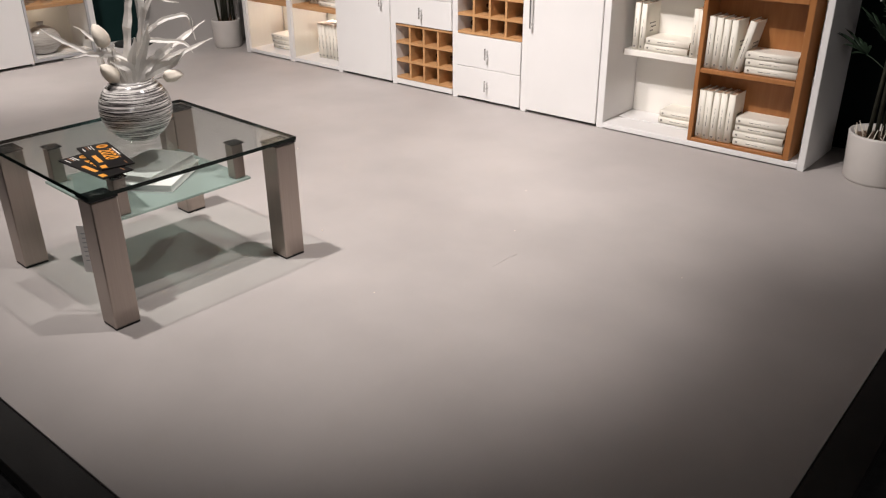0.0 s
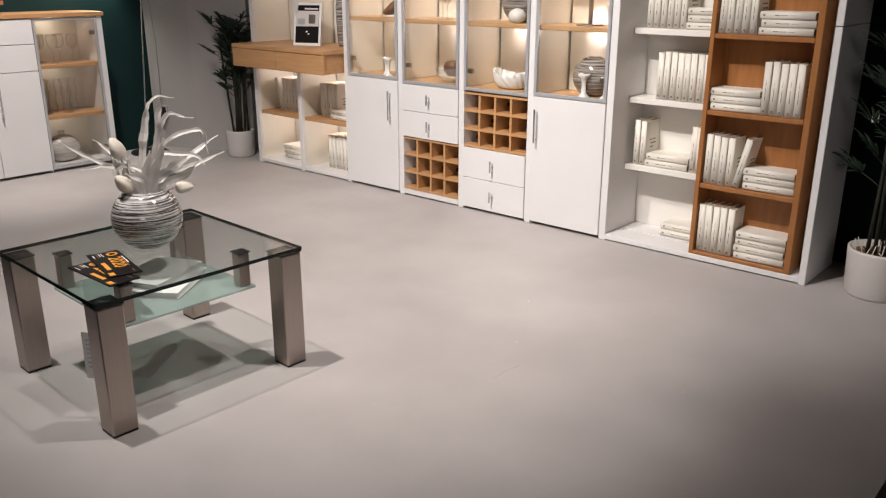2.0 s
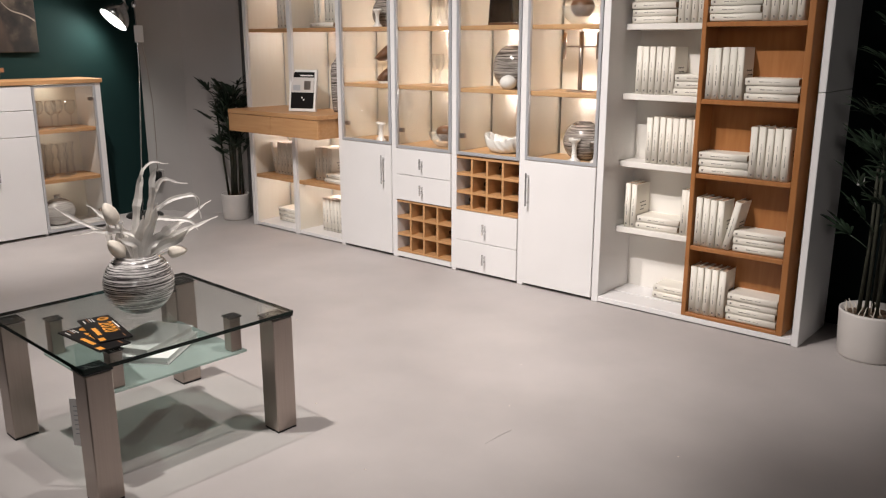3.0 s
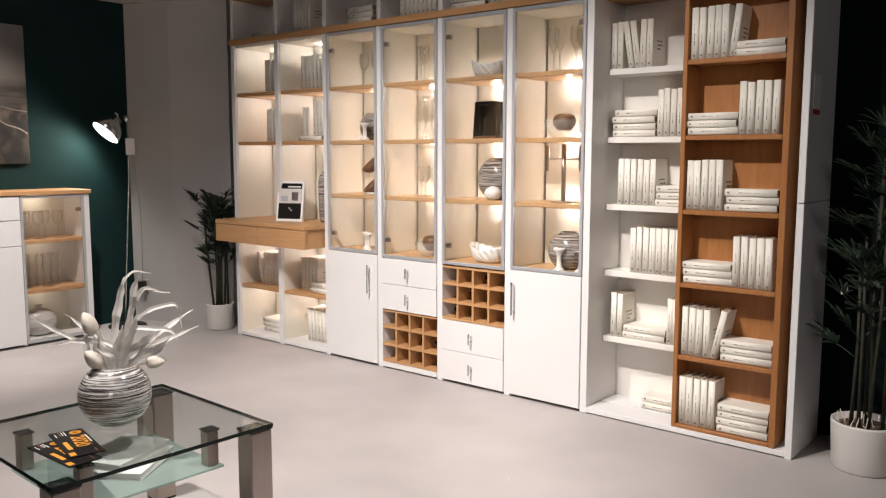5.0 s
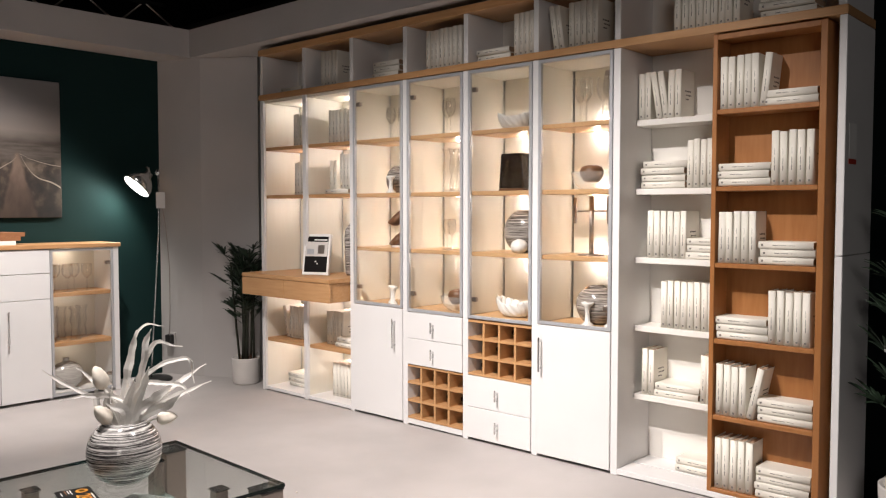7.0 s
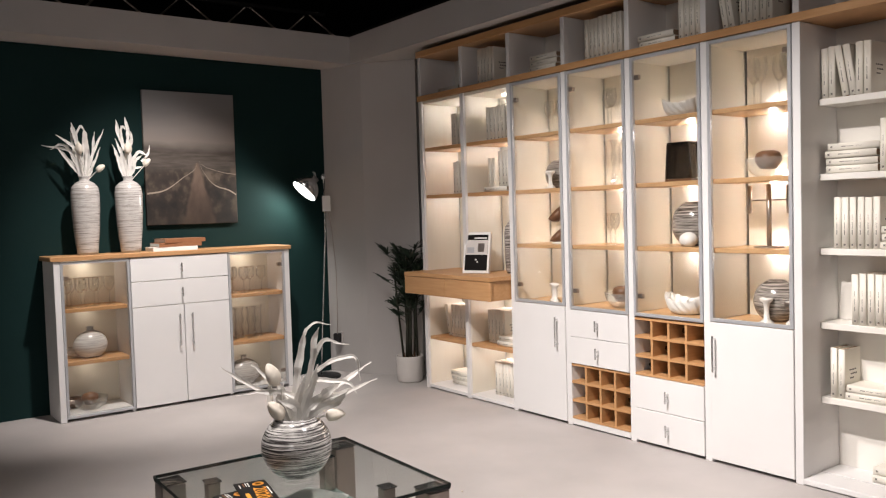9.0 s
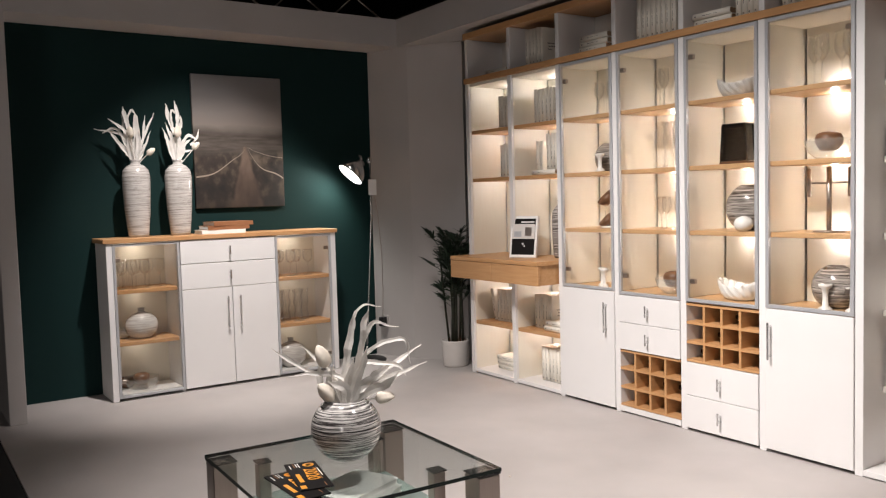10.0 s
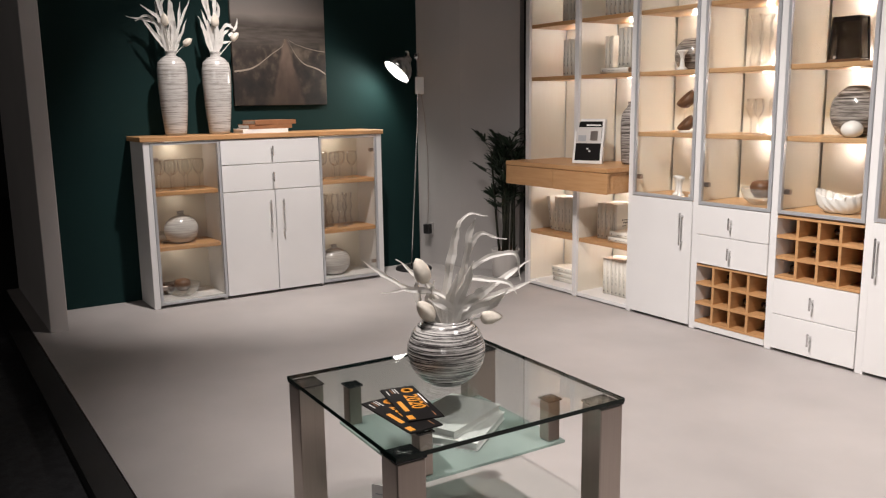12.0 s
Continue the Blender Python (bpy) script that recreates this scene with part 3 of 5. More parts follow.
def round_profile(r, h, mouth, foot, lip=0.006, n=18):
    """A ball-shaped body between foot and mouth, hollow at the mouth."""
    out = [(foot * 0.6, 0.0), (foot, 0.0)]
    a0, a1 = -math.acos(min(1, foot / r)), math.acos(min(1, mouth / r))
    s0, s1 = math.sin(a0), math.sin(a1)
    for i in range(1, n + 1):
        a = a0 + (a1 - a0) * i / n
        out.append((r * math.cos(a), h * (math.sin(a) - s0) / (s1 - s0)))
    out += [(mouth, h + lip * 0.5), (mouth - lip * 0.6, h + lip * 0.5), (mouth - lip, h), (mouth - lip, h - 0.03), (0.0, h - 0.05)]
    return out


def ball_vase(at, r, h, mouth, foot, mat, label, flat=1.0, rz=0):
    return solo("vase", lathe(round_profile(r, h, mouth, foot), 40, 1.0, flat, cap=False), mat, label, "vase", at, rz)


def bottle_vase(at, r, h, mat, label, flat=0.7, rz=0):
    body = round_profile(r, h, 0.022, r * 0.45)[:-5]
    neck = [(0.020, h + 0.006), (0.018, h + 0.016), (0.024, h + 0.026), (0.018, h + 0.026), (0.013, h + 0.012), (0.0, h)]
    return solo("vase", lathe(body + neck, 40, 1.0, flat, cap=False), mat, label, "vase", at, rz)


def wine_glass(at, h=0.19, r=0.029, group="stemmed glasses"):
    foot = [(0.0, 0.0), (0.031, 0.0), (0.031, 0.0022), (0.008, 0.006), (0.0036, 0.014), (0.0034, h * 0.46)]
    bowl = [(0.010, h * 0.50), (r * 0.60, h * 0.55), (r * 0.86, h * 0.62), (r, h * 0.73), (r * 0.97, h * 0.86), (r * 0.86, h)]
    return solo("wine_glass", lathe(foot + bowl + [(r * 0.83, h)], 24, cap=False), CRYSTAL, "clear stemmed wine glass", "glass", at, group=group)


def glass_vase(at, h=0.2, r=0.034):
    wave = [(r * (0.74 + 0.17 * math.sin(k * 1.15) + 0.22 * (k / 12) ** 2), 0.012 + (h - 0.012) * k / 12) for k in range(13)]
    p = [(0.0, 0.0), (r, 0.0), (r, 0.008)] + wave + [(wave[-1][0] - 0.003, h)]
    return solo("glass_vase", lathe(p, 24, cap=False, ribs=5, depth=0.05, twist=0.25), CRYSTAL, "clear wavy glass vase", "vase", at, group="clear glass vases")


def candle_stand(at, h=0.10, r=0.026, mat=None):
    p = [(0.0, 0.0), (r, 0.0), (r, 0.008), (r * 0.45, 0.02), (r * 0.36, h * 0.55), (r * 0.5, h * 0.8), (r * 0.95, h * 0.9), (r, h), (r * 0.7, h), (r * 0.6, h * 0.93), (0, h * 0.9)]
    return solo("candle_holder", lathe(p, 24, cap=False), mat or PORCELAIN, "small white ceramic candle holder", "candle holder", at, group="white candle holders")


def ribbed_bowl(at, r=0.085, h=0.075, rz=0):
    p = [(0.0, 0.0), (r * 0.42, 0.0)] + [(r * (0.42 + 0.58 * math.sin(k * math.pi / 20)), h * (1 - math.cos(k * math.pi / 20))) for k in range(1, 11)]
    p += [(r * 0.95, h), (r * 0.84, h * 0.6), (r * 0.6, h * 0.3), (0, h * 0.16)]
    bm = lathe(p, 80, 1.25, 0.85, cap=False, ribs=15, depth=0.085, twist=1.25)
    for v in bm.verts:
        v.co.z *= 1 + 0.28 * (v.co.x / r) ** 2
    return solo("ribbed_bowl", bm, PORCELAIN, "white porcelain bowl with twisted ribs", "bowl", at, rz, group="ribbed bowls")


def glass_bowl(at, r=0.08, h=0.07, nut=0.045):
    p = [(0.0, 0.0), (r * 0.5, 0.0), (r * 0.85, h * 0.35), (r * 0.97, h * 0.75), (r, h)]
    solo("glass_bowl", lathe(p, 32, cap=False), SMOKE, "clear glass bowl with a brown wooden bowl inside", "bowl", at, group="glass bowls")
    if nut:
        q = [(0.0, 0.0), (nut * 0.6, 0.0), (nut * 0.95, nut * 0.5), (nut, nut * 0.9), (nut * 0.85, nut * 1.25), (nut * 0.5, nut * 1.4), (0, nut * 1.42)]
        solo("wooden_ball", lathe(q, 20, cap=False), WALNUT, "round dark brown wooden ball in a bowl", "ball", (at[0], at[1], at[2] + h * 0.42), group="wooden balls")


def cabinet_things():
    floor, s1, s2, s3 = 0.6675, LEVELS[2] + 0.0005, LEVELS[3] + 0.0005, LEVELS[4] + 0.0005
    # first glass cabinet
    c = 2.5 * PITCH + 0.055
    for dx, dy in ((-0.06, 0.12), (-0.01, 0.17), (0.06, 0.13)):
        wine_glass((c + dx, dy, s3))
    ball_vase((c - 0.045, 0.17, s2), 0.088, 0.160, 0.035, 0.04, BROWN_STRIPE, "round black-and-white striped ceramic vase", 0.7)
    candle_stand((c + 0.0, 0.06, s2), 0.10, 0.028)
    glass_stack((c, 0.13, s1))
    for dx, dy in ((-0.055, 0.12), (0.0, 0.08), (0.05, 0.12)):
        candle_stand((c + dx, dy, floor), 0.105, 0.024)
    # second
    c = 3.5 * PITCH + 0.035
    for dx, dy in ((-0.07, 0.15), (-0.01, 0.11), (0.05, 0.16), (0.11, 0.11)):
        wine_glass((c + dx, dy, s3), 0.20)
    for dx, dy in ((-0.05, 0.14), (0.02, 0.11), (0.09, 0.15)):
        glass_vase((c + dx, dy, s2), 0.24)
    for dx, dy in ((-0.06, 0.14), (0.0, 0.11), (0.06, 0.15), (0.11, 0.10)):
        wine_glass((c + dx, dy, s1), 0.17, 0.026)
    glass_bowl((c + 0.03, 0.13, floor), 0.100, 0.080, 0.058)
    # third
    c = 4.5 * PITCH + 0.035
    ribbed_bowl((c - 0.02, 0.13, s3), 0.08, 0.065, 10)
    box_lantern((c - 0.03, 0.10, s2))
    ball_vase((c + 0.0, 0.17, s1), 0.112, 0.215, 0.04, 0.045, BROWN_STRIPE, "round black-and-grey striped ceramic vase", 0.8)
    solo("ceramic_ball", lathe(round_profile(0.045, 0.07, 0.012, 0.02, 0.003), 28, cap=False), PORCELAIN, "small round white ceramic vase", "vase", (c + 0.045, 0.07, s1))
    ribbed_bowl((c - 0.01, 0.12, floor), 0.088, 0.07, 0)
    # fourth
    c = 5.5 * PITCH + 0.028
    for dx, dy in ((-0.09, 0.15), (-0.03, 0.11), (0.03, 0.16), (0.09, 0.12)):
        wine_glass((c + dx, dy, s3), 0.22, 0.030)
    glass_bowl((c - 0.01, 0.13, s2), 0.10, 0.085, 0.058)
    metal_stand((c - 0.015, 0.14, s1))
    ball_vase((c + 0.0, 0.17, floor), 0.105, 0.185, 0.04, 0.045, BROWN_STRIPE, "round brown-and-grey striped ceramic vase", 0.85)
    candle_stand((c + 0.010, 0.07, floor), 0.115, 0.030)
    candle_stand((c + 0.120, 0.09, floor), 0.105, 0.028)


def glass_stack(at):
    t = thing("bowl_stand", "glass stand carrying two brown wooden bowls", "stand", at)
    part("foot", lathe([(0, 0), (0.05, 0), (0.05, 0.012), (0, 0.012)], 28, cap=False), PORCELAIN, t)
    for dx in (-0.035, 0.035):
        part("rod", tube(bmesh.new(), [(dx, 0, 0.012), (dx, 0, 0.19)], 0.003), CRYSTAL, t)
    for z, r in ((0.022, 0.05), (0.145, 0.055)):
        prof = [(0.0, 0), (r * 0.5, 0.0), (r * 0.9, r * 0.45), (r, r * 0.95), (r * 0.9, r * 0.95), (r * 0.5, r * 0.3), (0, r * 0.2)]
        b = part("bowl", lathe(prof, 28, cap=False), WALNUT, t, "brown turned wooden bowl")
        b.location, b.rotation_euler = (0.01, 0, z), (radians(35), radians(-30), 0)


def wedge(w0, w1, y0, y1, z0, z1, bevel=0.003):
    """A block that tapers from the half width w0 below to w1 above."""
    bm = bmesh.new()
    q = [bm.verts.new(p) for p in ((-w0, y0, z0), (w0, y0, z0), (w0, y1, z0), (-w0, y1, z0), (-w1, y0, z1), (w1, y0, z1), (w1, y1, z1), (-w1, y1, z1))]
    for f in ((3, 2, 1, 0), (4, 5, 6, 7), (0, 1, 5, 4), (1, 2, 6, 5), (2, 3, 7, 6), (3, 0, 4, 7)):
        bm.faces.new([q[i] for i in f])
    bmesh.ops.bevel(bm, geom=list(bm.edges), offset=bevel, segments=1, affect="EDGES")
    return bm


def box_lantern(at):
    t = thing("box_lantern", "tapered black-framed lantern with smoked glass sides", "lantern", at, 4)
    t.scale = (0.86, 0.86, 0.95)
    part("glass_body", wedge(0.082, 0.068, 0.002, 0.083, 0.015, 0.196), DUSKY, t, "smoked glass body")
    part("foot", wedge(0.088, 0.086, -0.008, 0.088, 0.0, 0.0138, 0.002), WALNUT, t, "dark wooden foot")
    part("lid", wedge(0.073, 0.072, -0.003, 0.088, 0.1965, 0.204, 0.002), BLACK_GLAZE, t)
    for side in (-1, 1):
        part("post", tube(bmesh.new(), [(side * 0.082, 0.0, 0.014), (side * 0.068, 0.0, 0.197)], 0.0065, 6), BLACK_GLAZE, t)
        part("post", tube(bmesh.new(), [(side * 0.082, 0.083, 0.014), (side * 0.068, 0.083, 0.197)], 0.0065, 6), BLACK_GLAZE, t)
    part("crosspiece", slab(-0.075, 0.075, -0.006, 0.0, 0.178, 0.186, 0.001), BLACK_GLAZE, t)


def metal_stand(at):
    t = thing("candle_stand", "brushed metal stand with a crossbar and two hanging tubes", "candle stand", at)
    part("base", lathe([(0, 0), (0.065, 0), (0.065, 0.006), (0.012, 0.008), (0, 0.008)], 32, cap=False), STEEL, t)
    part("pole", lathe([(0, 0.008), (0.011, 0.008), (0.011, 0.285), (0.0, 0.285)], 18, cap=False), STEEL, t)
    part("crossbar", tube(bmesh.new(), [(-0.095, 0, 0.215), (0.095, 0, 0.215)], 0.0035), STEEL, t)
    for dx in (-0.095, 0.095):
        part("hanging_tube", lathe([(0, 0), (0.010, 0), (0.010, 0.125), (0, 0.125)], 16, cap=False), STEEL, t).location = (dx, 0, 0.155)


cabinet_things()


def bottles():
    p = [(0, 0), (0.036, 0), (0.037, 0.01), (0.037, 0.16), (0.030, 0.185), (0.015, 0.205), (0.0145, 0.262), (0.016, 0.262), (0.016, 0.270), (0, 0.270)]
    me = finish(lathe(p, 18, cap=False), "wine_bottle", BOTTLE)
    for x0, z0, z1, cells in ((3 * PITCH, 0.040, 0.348, ((1, 2), (2, 1), (3, 1))), (4 * PITCH, 0.350, 0.643, ((2, 2), (1, 1), (0, 0)))):
        w = (PITCH - 0.039) / 4
        for i, j in cells:
            ob = new("wine_bottle", me)
            ob.matrix_world = pose(x0 + 0.0195 + w * (i + 0.5), 0.280, z0 + (z1 - z0) / 3 * j + 0.0135 + 0.033, 90, 0, 0) @ Matrix.Diagonal((0.88, 0.88, 0.8, 1))
            tagged(ob, "dark wine bottle lying in an oak rack cell", "bottle", "bottles in the wine racks")


bottles()


def desk_things():
    t = thing("photo_stand", "white frame with a printed black-and-white card on the desk", "picture frame", (0.545, 0.005, 0.8105), 24)
    lean = pose(0, 0, 0.002, -11)
    for name, bm, mat in (("frame", slab(-0.092, 0.092, 0, 0.026, 0, 0.262, 0.002), WHITE_PAPER), ("print", slab(-0.078, 0.078, -0.0015, -0.0002, 0.018, 0.246, 0), FLYER),
                          ("printed_photo", slab(-0.077, 0.077, -0.003, -0.0016, 0.118, 0.212, 0), POT), ("printed_mark", slab(-0.008, 0.004, -0.003, -0.0016, 0.082, 0.090, 0), WHITE_PAPER), ("printed_mark", slab(0.006, 0.016, -0.003, -0.0016, 0.068, 0.076, 0), WHITE_PAPER), ("printed_lines", slab(-0.02, 0.07, -0.003, -0.0016, 0.220, 0.228, 0), WHITE_PAPER),
                          ("printed_shape", slab(0.01, 0.055, -0.0045, -0.0031, 0.135, 0.19, 0.0003), STEEL), ("printed_shape", slab(-0.065, -0.015, -0.0045, -0.0031, 0.13, 0.165, 0.0003), ALU)):
        part(name, bm, mat, t).matrix_basis = lean
    part("easel_back", slab(-0.03, 0.03, 0.02, 0.024, 0, 0.16, 0), WHITE_PAPER, t).matrix_basis = pose(0, 0.065, 0.002, 14)
    tall = [(0.035, 0), (0.048, 0), (0.055, 0.02), (0.060, 0.12), (0.062, 0.24), (0.056, 0.29), (0.028, 0.325), (0.022, 0.34), (0.026, 0.355), (0.020, 0.355), (0.018, 0.33), (0, 0.32)]
    solo("tall_vase", lathe(tall, 36, cap=False), BROWN_STRIPE, "tall brown-grey striped ceramic vase on the desk", "vase", (0.735, 0.17, 0.8105))
    solo("tall_vase", lathe(tall, 36, cap=False), BROWN_STRIPE, "tall brown-grey striped ceramic vase behind the upright", "vase", (0.37, 0.24, 0.8105))


desk_things()

# ---------------------------------------------------------------- coffee table


def coffee_table():
    t = thing("coffee_table", "square glass coffee table on four brushed steel legs", "table", (2.301, -2.151, 0), -2.0)
    hx, hy, z = 0.332, 0.341, 0.405
    top = part("glass_top", slab(-hx + 0.002, hx - 0.002, -hy + 0.002, hy - 0.002, z - 0.010, z, 0), TABLE_GLASS, t, "clear greenish glass top")
    bm = bmesh.new()
    box(bm, -hx, hx, -hy, -hy + 0.0018, z - 0.0105, z + 0.0003)
    box(bm, -hx, hx, hy - 0.0018, hy, z - 0.0105, z + 0.0003)
    box(bm, -hx, -hx + 0.0018, -hy + 0.0018, hy - 0.0018, z - 0.0105, z + 0.0003)
    box(bm, hx - 0.0018, hx, -hy + 0.0018, hy - 0.0018, z - 0.0105, z + 0.0003)
    part("glass_edge", bm, GLASS_EDGE, top, "dark green polished glass edge")
    w = 0.076
    for sx in (-1, 1):
        for sy in (-1, 1):
            cx, cy = sx * (hx - 0.003 - w / 2), sy * (hy - 0.003 - w / 2)
            leg = part("leg", slab(cx - w / 2, cx + w / 2, cy - w / 2, cy + w / 2, 0.006, z - 0.018, 0.003), STEEL, t, "square brushed steel leg")
            part("foot", slab(cx - w / 2 + 0.002, cx + w / 2 - 0.002, cy - w / 2 + 0.002, cy + w / 2 - 0.002, 0, 0.0055, 0), RUBBER, leg, "black rubber foot")
            part("cap", slab(cx - w / 2 - 0.002, cx + w / 2 + 0.002, cy - w / 2 - 0.002, cy + w / 2 + 0.002, z - 0.0175, z - 0.0125, 0.001), BLACK_GLAZE, leg)
            for a in (0, 90):
                part("clamp_bar", slab(-0.020, 0.020, -0.002, 0.002, z - 0.0124, z - 0.0103 - 0.0004 * (a > 0), 0), CHROME, leg, "bright clamp bar under the glass").matrix_basis = Matrix.Translation((cx, cy, 0)) @ pose(0, 0, 0, 0, 0, 30 + a * 0.6)
            px, py, q = sx * 0.198, sy * 0.198, 0.0195
            post = part("post", slab(px - q, px + q, py - q, py + q, 0.279, z - 0.016, 0.002), STEEL, t, "short square steel post")
            part("cap", slab(px - q - 0.004, px + q + 0.004, py - q - 0.004, py + q + 0.004, z - 0.0155, z - 0.0105, 0.001), BLACK_GLAZE, post)
    part("lower_shelf", slab(-0.228, 0.228, -0.228, 0.228, 0.270, 0.278, 0.001), FROSTED, t, "frosted green glass lower shelf")
    return t


coffee_table()


def blade(bunch, width, deep, *points):
    """One dried leaf, in centimetres from the vase's mouth: along the bunch and up, with its tip set back by deep."""
    keys = [Vector((u, deep * (n / (len(points) - 1)) ** 1.5, v)) * 0.01 for n, (u, v) in enumerate(points)]
    keys = [keys[0] * 2 - keys[1]] + keys + [keys[-1] * 2 - keys[-2]]
    pts = []
    for a, b, c, d in zip(keys, keys[1:], keys[2:], keys[3:]):
        for n in range(6):
            s = n / 6
            pts.append((b * 2 + (c - a) * s + (a * 2 - b * 5 + c * 4 - d) * s * s + (b * 3 - a - c * 3 + d) * s ** 3) * 0.5)
    pts.append(keys[-2])
    for n, p in enumerate(pts):
        p += noise.noise_vector(p * 25 + Vector((width, deep, 0))) * 0.007 * n / len(pts)
    part("leaf", ribbon(bmesh.new(), pts, width * 0.0120, 0.3, 0.002, 0.28, (0.35 * math.sin(deep * 5 + width * 9), -1, 0.35), 0.45), PAPER, bunch)


def tulips(bunch, buds):
    for lean, length, droop, depth, size in buds:
        way = Vector((math.sin(radians(lean)), depth, math.cos(radians(lean))))
        pts = bend(Vector((0, 0, -0.05)), way, length + 0.05, droop, 8)
        part("stem", tube(bmesh.new(), pts, 0.003, 6), PAPER, bunch)
        d = (pts[-1] - pts[-2]).normalized()
        prof = [(0.0, 0.0), (0.35, 0.08), (0.70, 0.4), (0.80, 0.95), (0.72, 1.6), (0.45, 2.25), (0.12, 2.6), (0.0, 2.62)]
        bm = lathe([(a * size, b * size) for a, b in prof], 18, cap=False, ribs=3, depth=0.13, twist=0.35)
        head = part("tulip_head", bm, BUD, bunch, "cream closed tulip head")
        head.matrix_basis = Matrix.Translation(pts[-1] - d * size * 0.2) @ d.to_track_quat("Z", "Y").to_matrix().to_4x4()


def wide_bunch(b):
    blade(b, 2.0, 1, (0, -3), (0.3, 6.5), (2.3, 19), (4, 26))
    blade(b, 0.6, 1, (3.6, 24), (4.4, 26), (6.8, 27.4), (11, 27.1))
    blade(b, 1.6, -1, (0.8, -2), (2.2, 4.5), (5, 14), (6.5, 23), (7.5, 26.7))
    blade(b, 1.2, 2, (1.5, -2), (3.4, 7), (6.1, 18), (9.4, 22.2), (15.9, 20.6))
    blade(b, 1.9, -3, (1.5, -2), (2.9, 4), (5.4, 10), (7.2, 16.2))
    blade(b, 1.1, -1, (1.5, -1), (4.8, 11), (10.5, 16), (16.6, 17.6), (18.6, 16), (19.6, 10.8))
    blade(b, 1.8, 4, (2, -2), (6, 3.5), (12.2, 8.2), (22.4, 15))
    blade(b, 1.4, 1, (1.4, -2), (6, 3), (13.4, 6.5), (24.1, 10.2))
    blade(b, 1.2, -4, (1.5, -1), (4.4, 10), (7, 11.2), (11, 10.8), (16.2, 10.2), (18.5, 7.7))
    blade(b, 2.5, 0, (1.5, -2), (3.5, 2), (7.7, 6), (14.5, 10.5))
    blade(b, 2.1, -2, (2.5, -2), (6.5, 2), (12.2, 4.3), (16.2, 8.2))
    blade(b, 1.0, 2, (0, -2), (-2, 6), (-9.9, 8.5), (-17.3, 12.5), (-21.6, 15.5))
    blade(b, 1.5, 3, (-0.5, -2), (-2.5, 5.5), (-6, 10.5), (-12.8, 15))
    blade(b, 1.2, -2, (1, -2), (0.4, 5.6), (-6, 8), (-16.5, 7.8))
    blade(b, 1.6, 3, (-2.5, -2), (-6, 2.5), (-7.4, 6.5), (-8, 11))
    blade(b, 1.7, -1, (-1.5, -2), (-3.6, 2), (-4.3, 5), (-3.1, 10.5))
    blade(b, 2.3, -4, (0, -2), (0.3, 3.5), (-4.3, 6.5))
    blade(b, 1.9, -2, (1, -2), (1.1, 5), (3.1, 12))


def spread_bunch(b):
    blade(b, 2.6, 0, (0, -3), (-2, 10.5), (-2, 21))
    blade(b, 2.6, 1, (-2, 16), (-4.55, 26.6), (-6.2, 34.5))
    blade(b, 2.6, -2, (0, 16), (1.55, 24.1), (1.2, 30.5))
    blade(b, 1.3, 2, (-4, 26), (-1.05, 32.2), (1.8, 29))
    blade(b, 1.3, 3, (-1, -1), (-5.12, 14.5), (-7.5, 29))
    blade(b, 2.1, -3, (-1, -1), (-7.7, 8.62), (-15.8, 19.5))
    blade(b, 1.3, 0, (-0.5, -1), (-5.5, 10.1), (-9.5, 21.5))
    blade(b, 1.9, -3, (0, 0), (-4.88, 17.5), (-15.5, 26.2))
    blade(b, 1.6, 2, (0, 0), (-7.12, 15.6), (-24.5, 20.3))
    blade(b, 1.3, 0, (-1, 7), (-11.1, 20.1), (-19.5, 17.5))
    blade(b, 1.8, 0, (0.5, -1), (5.67, 13.3), (13.2, 30.2))
    blade(b, 1.6, 3, (0.5, -1), (5.67, 14), (7.2, 29))
    blade(b, 1.3, -2, (0, -1), (5.7, 7.38), (10.8, 18.5))
    blade(b, 2.6, -4, (1, -3), (2.62, 9.75), (3.5, 22))
    blade(b, 2.6, 0, (0, -3), (1.25, 11.3), (3, 28))
    blade(b, 2.6, -5, (-1, -3), (-2.75, 6.25), (-4, 16))
    blade(b, 2.0, 2, (1, -3), (4.25, 3.75), (6, 10))


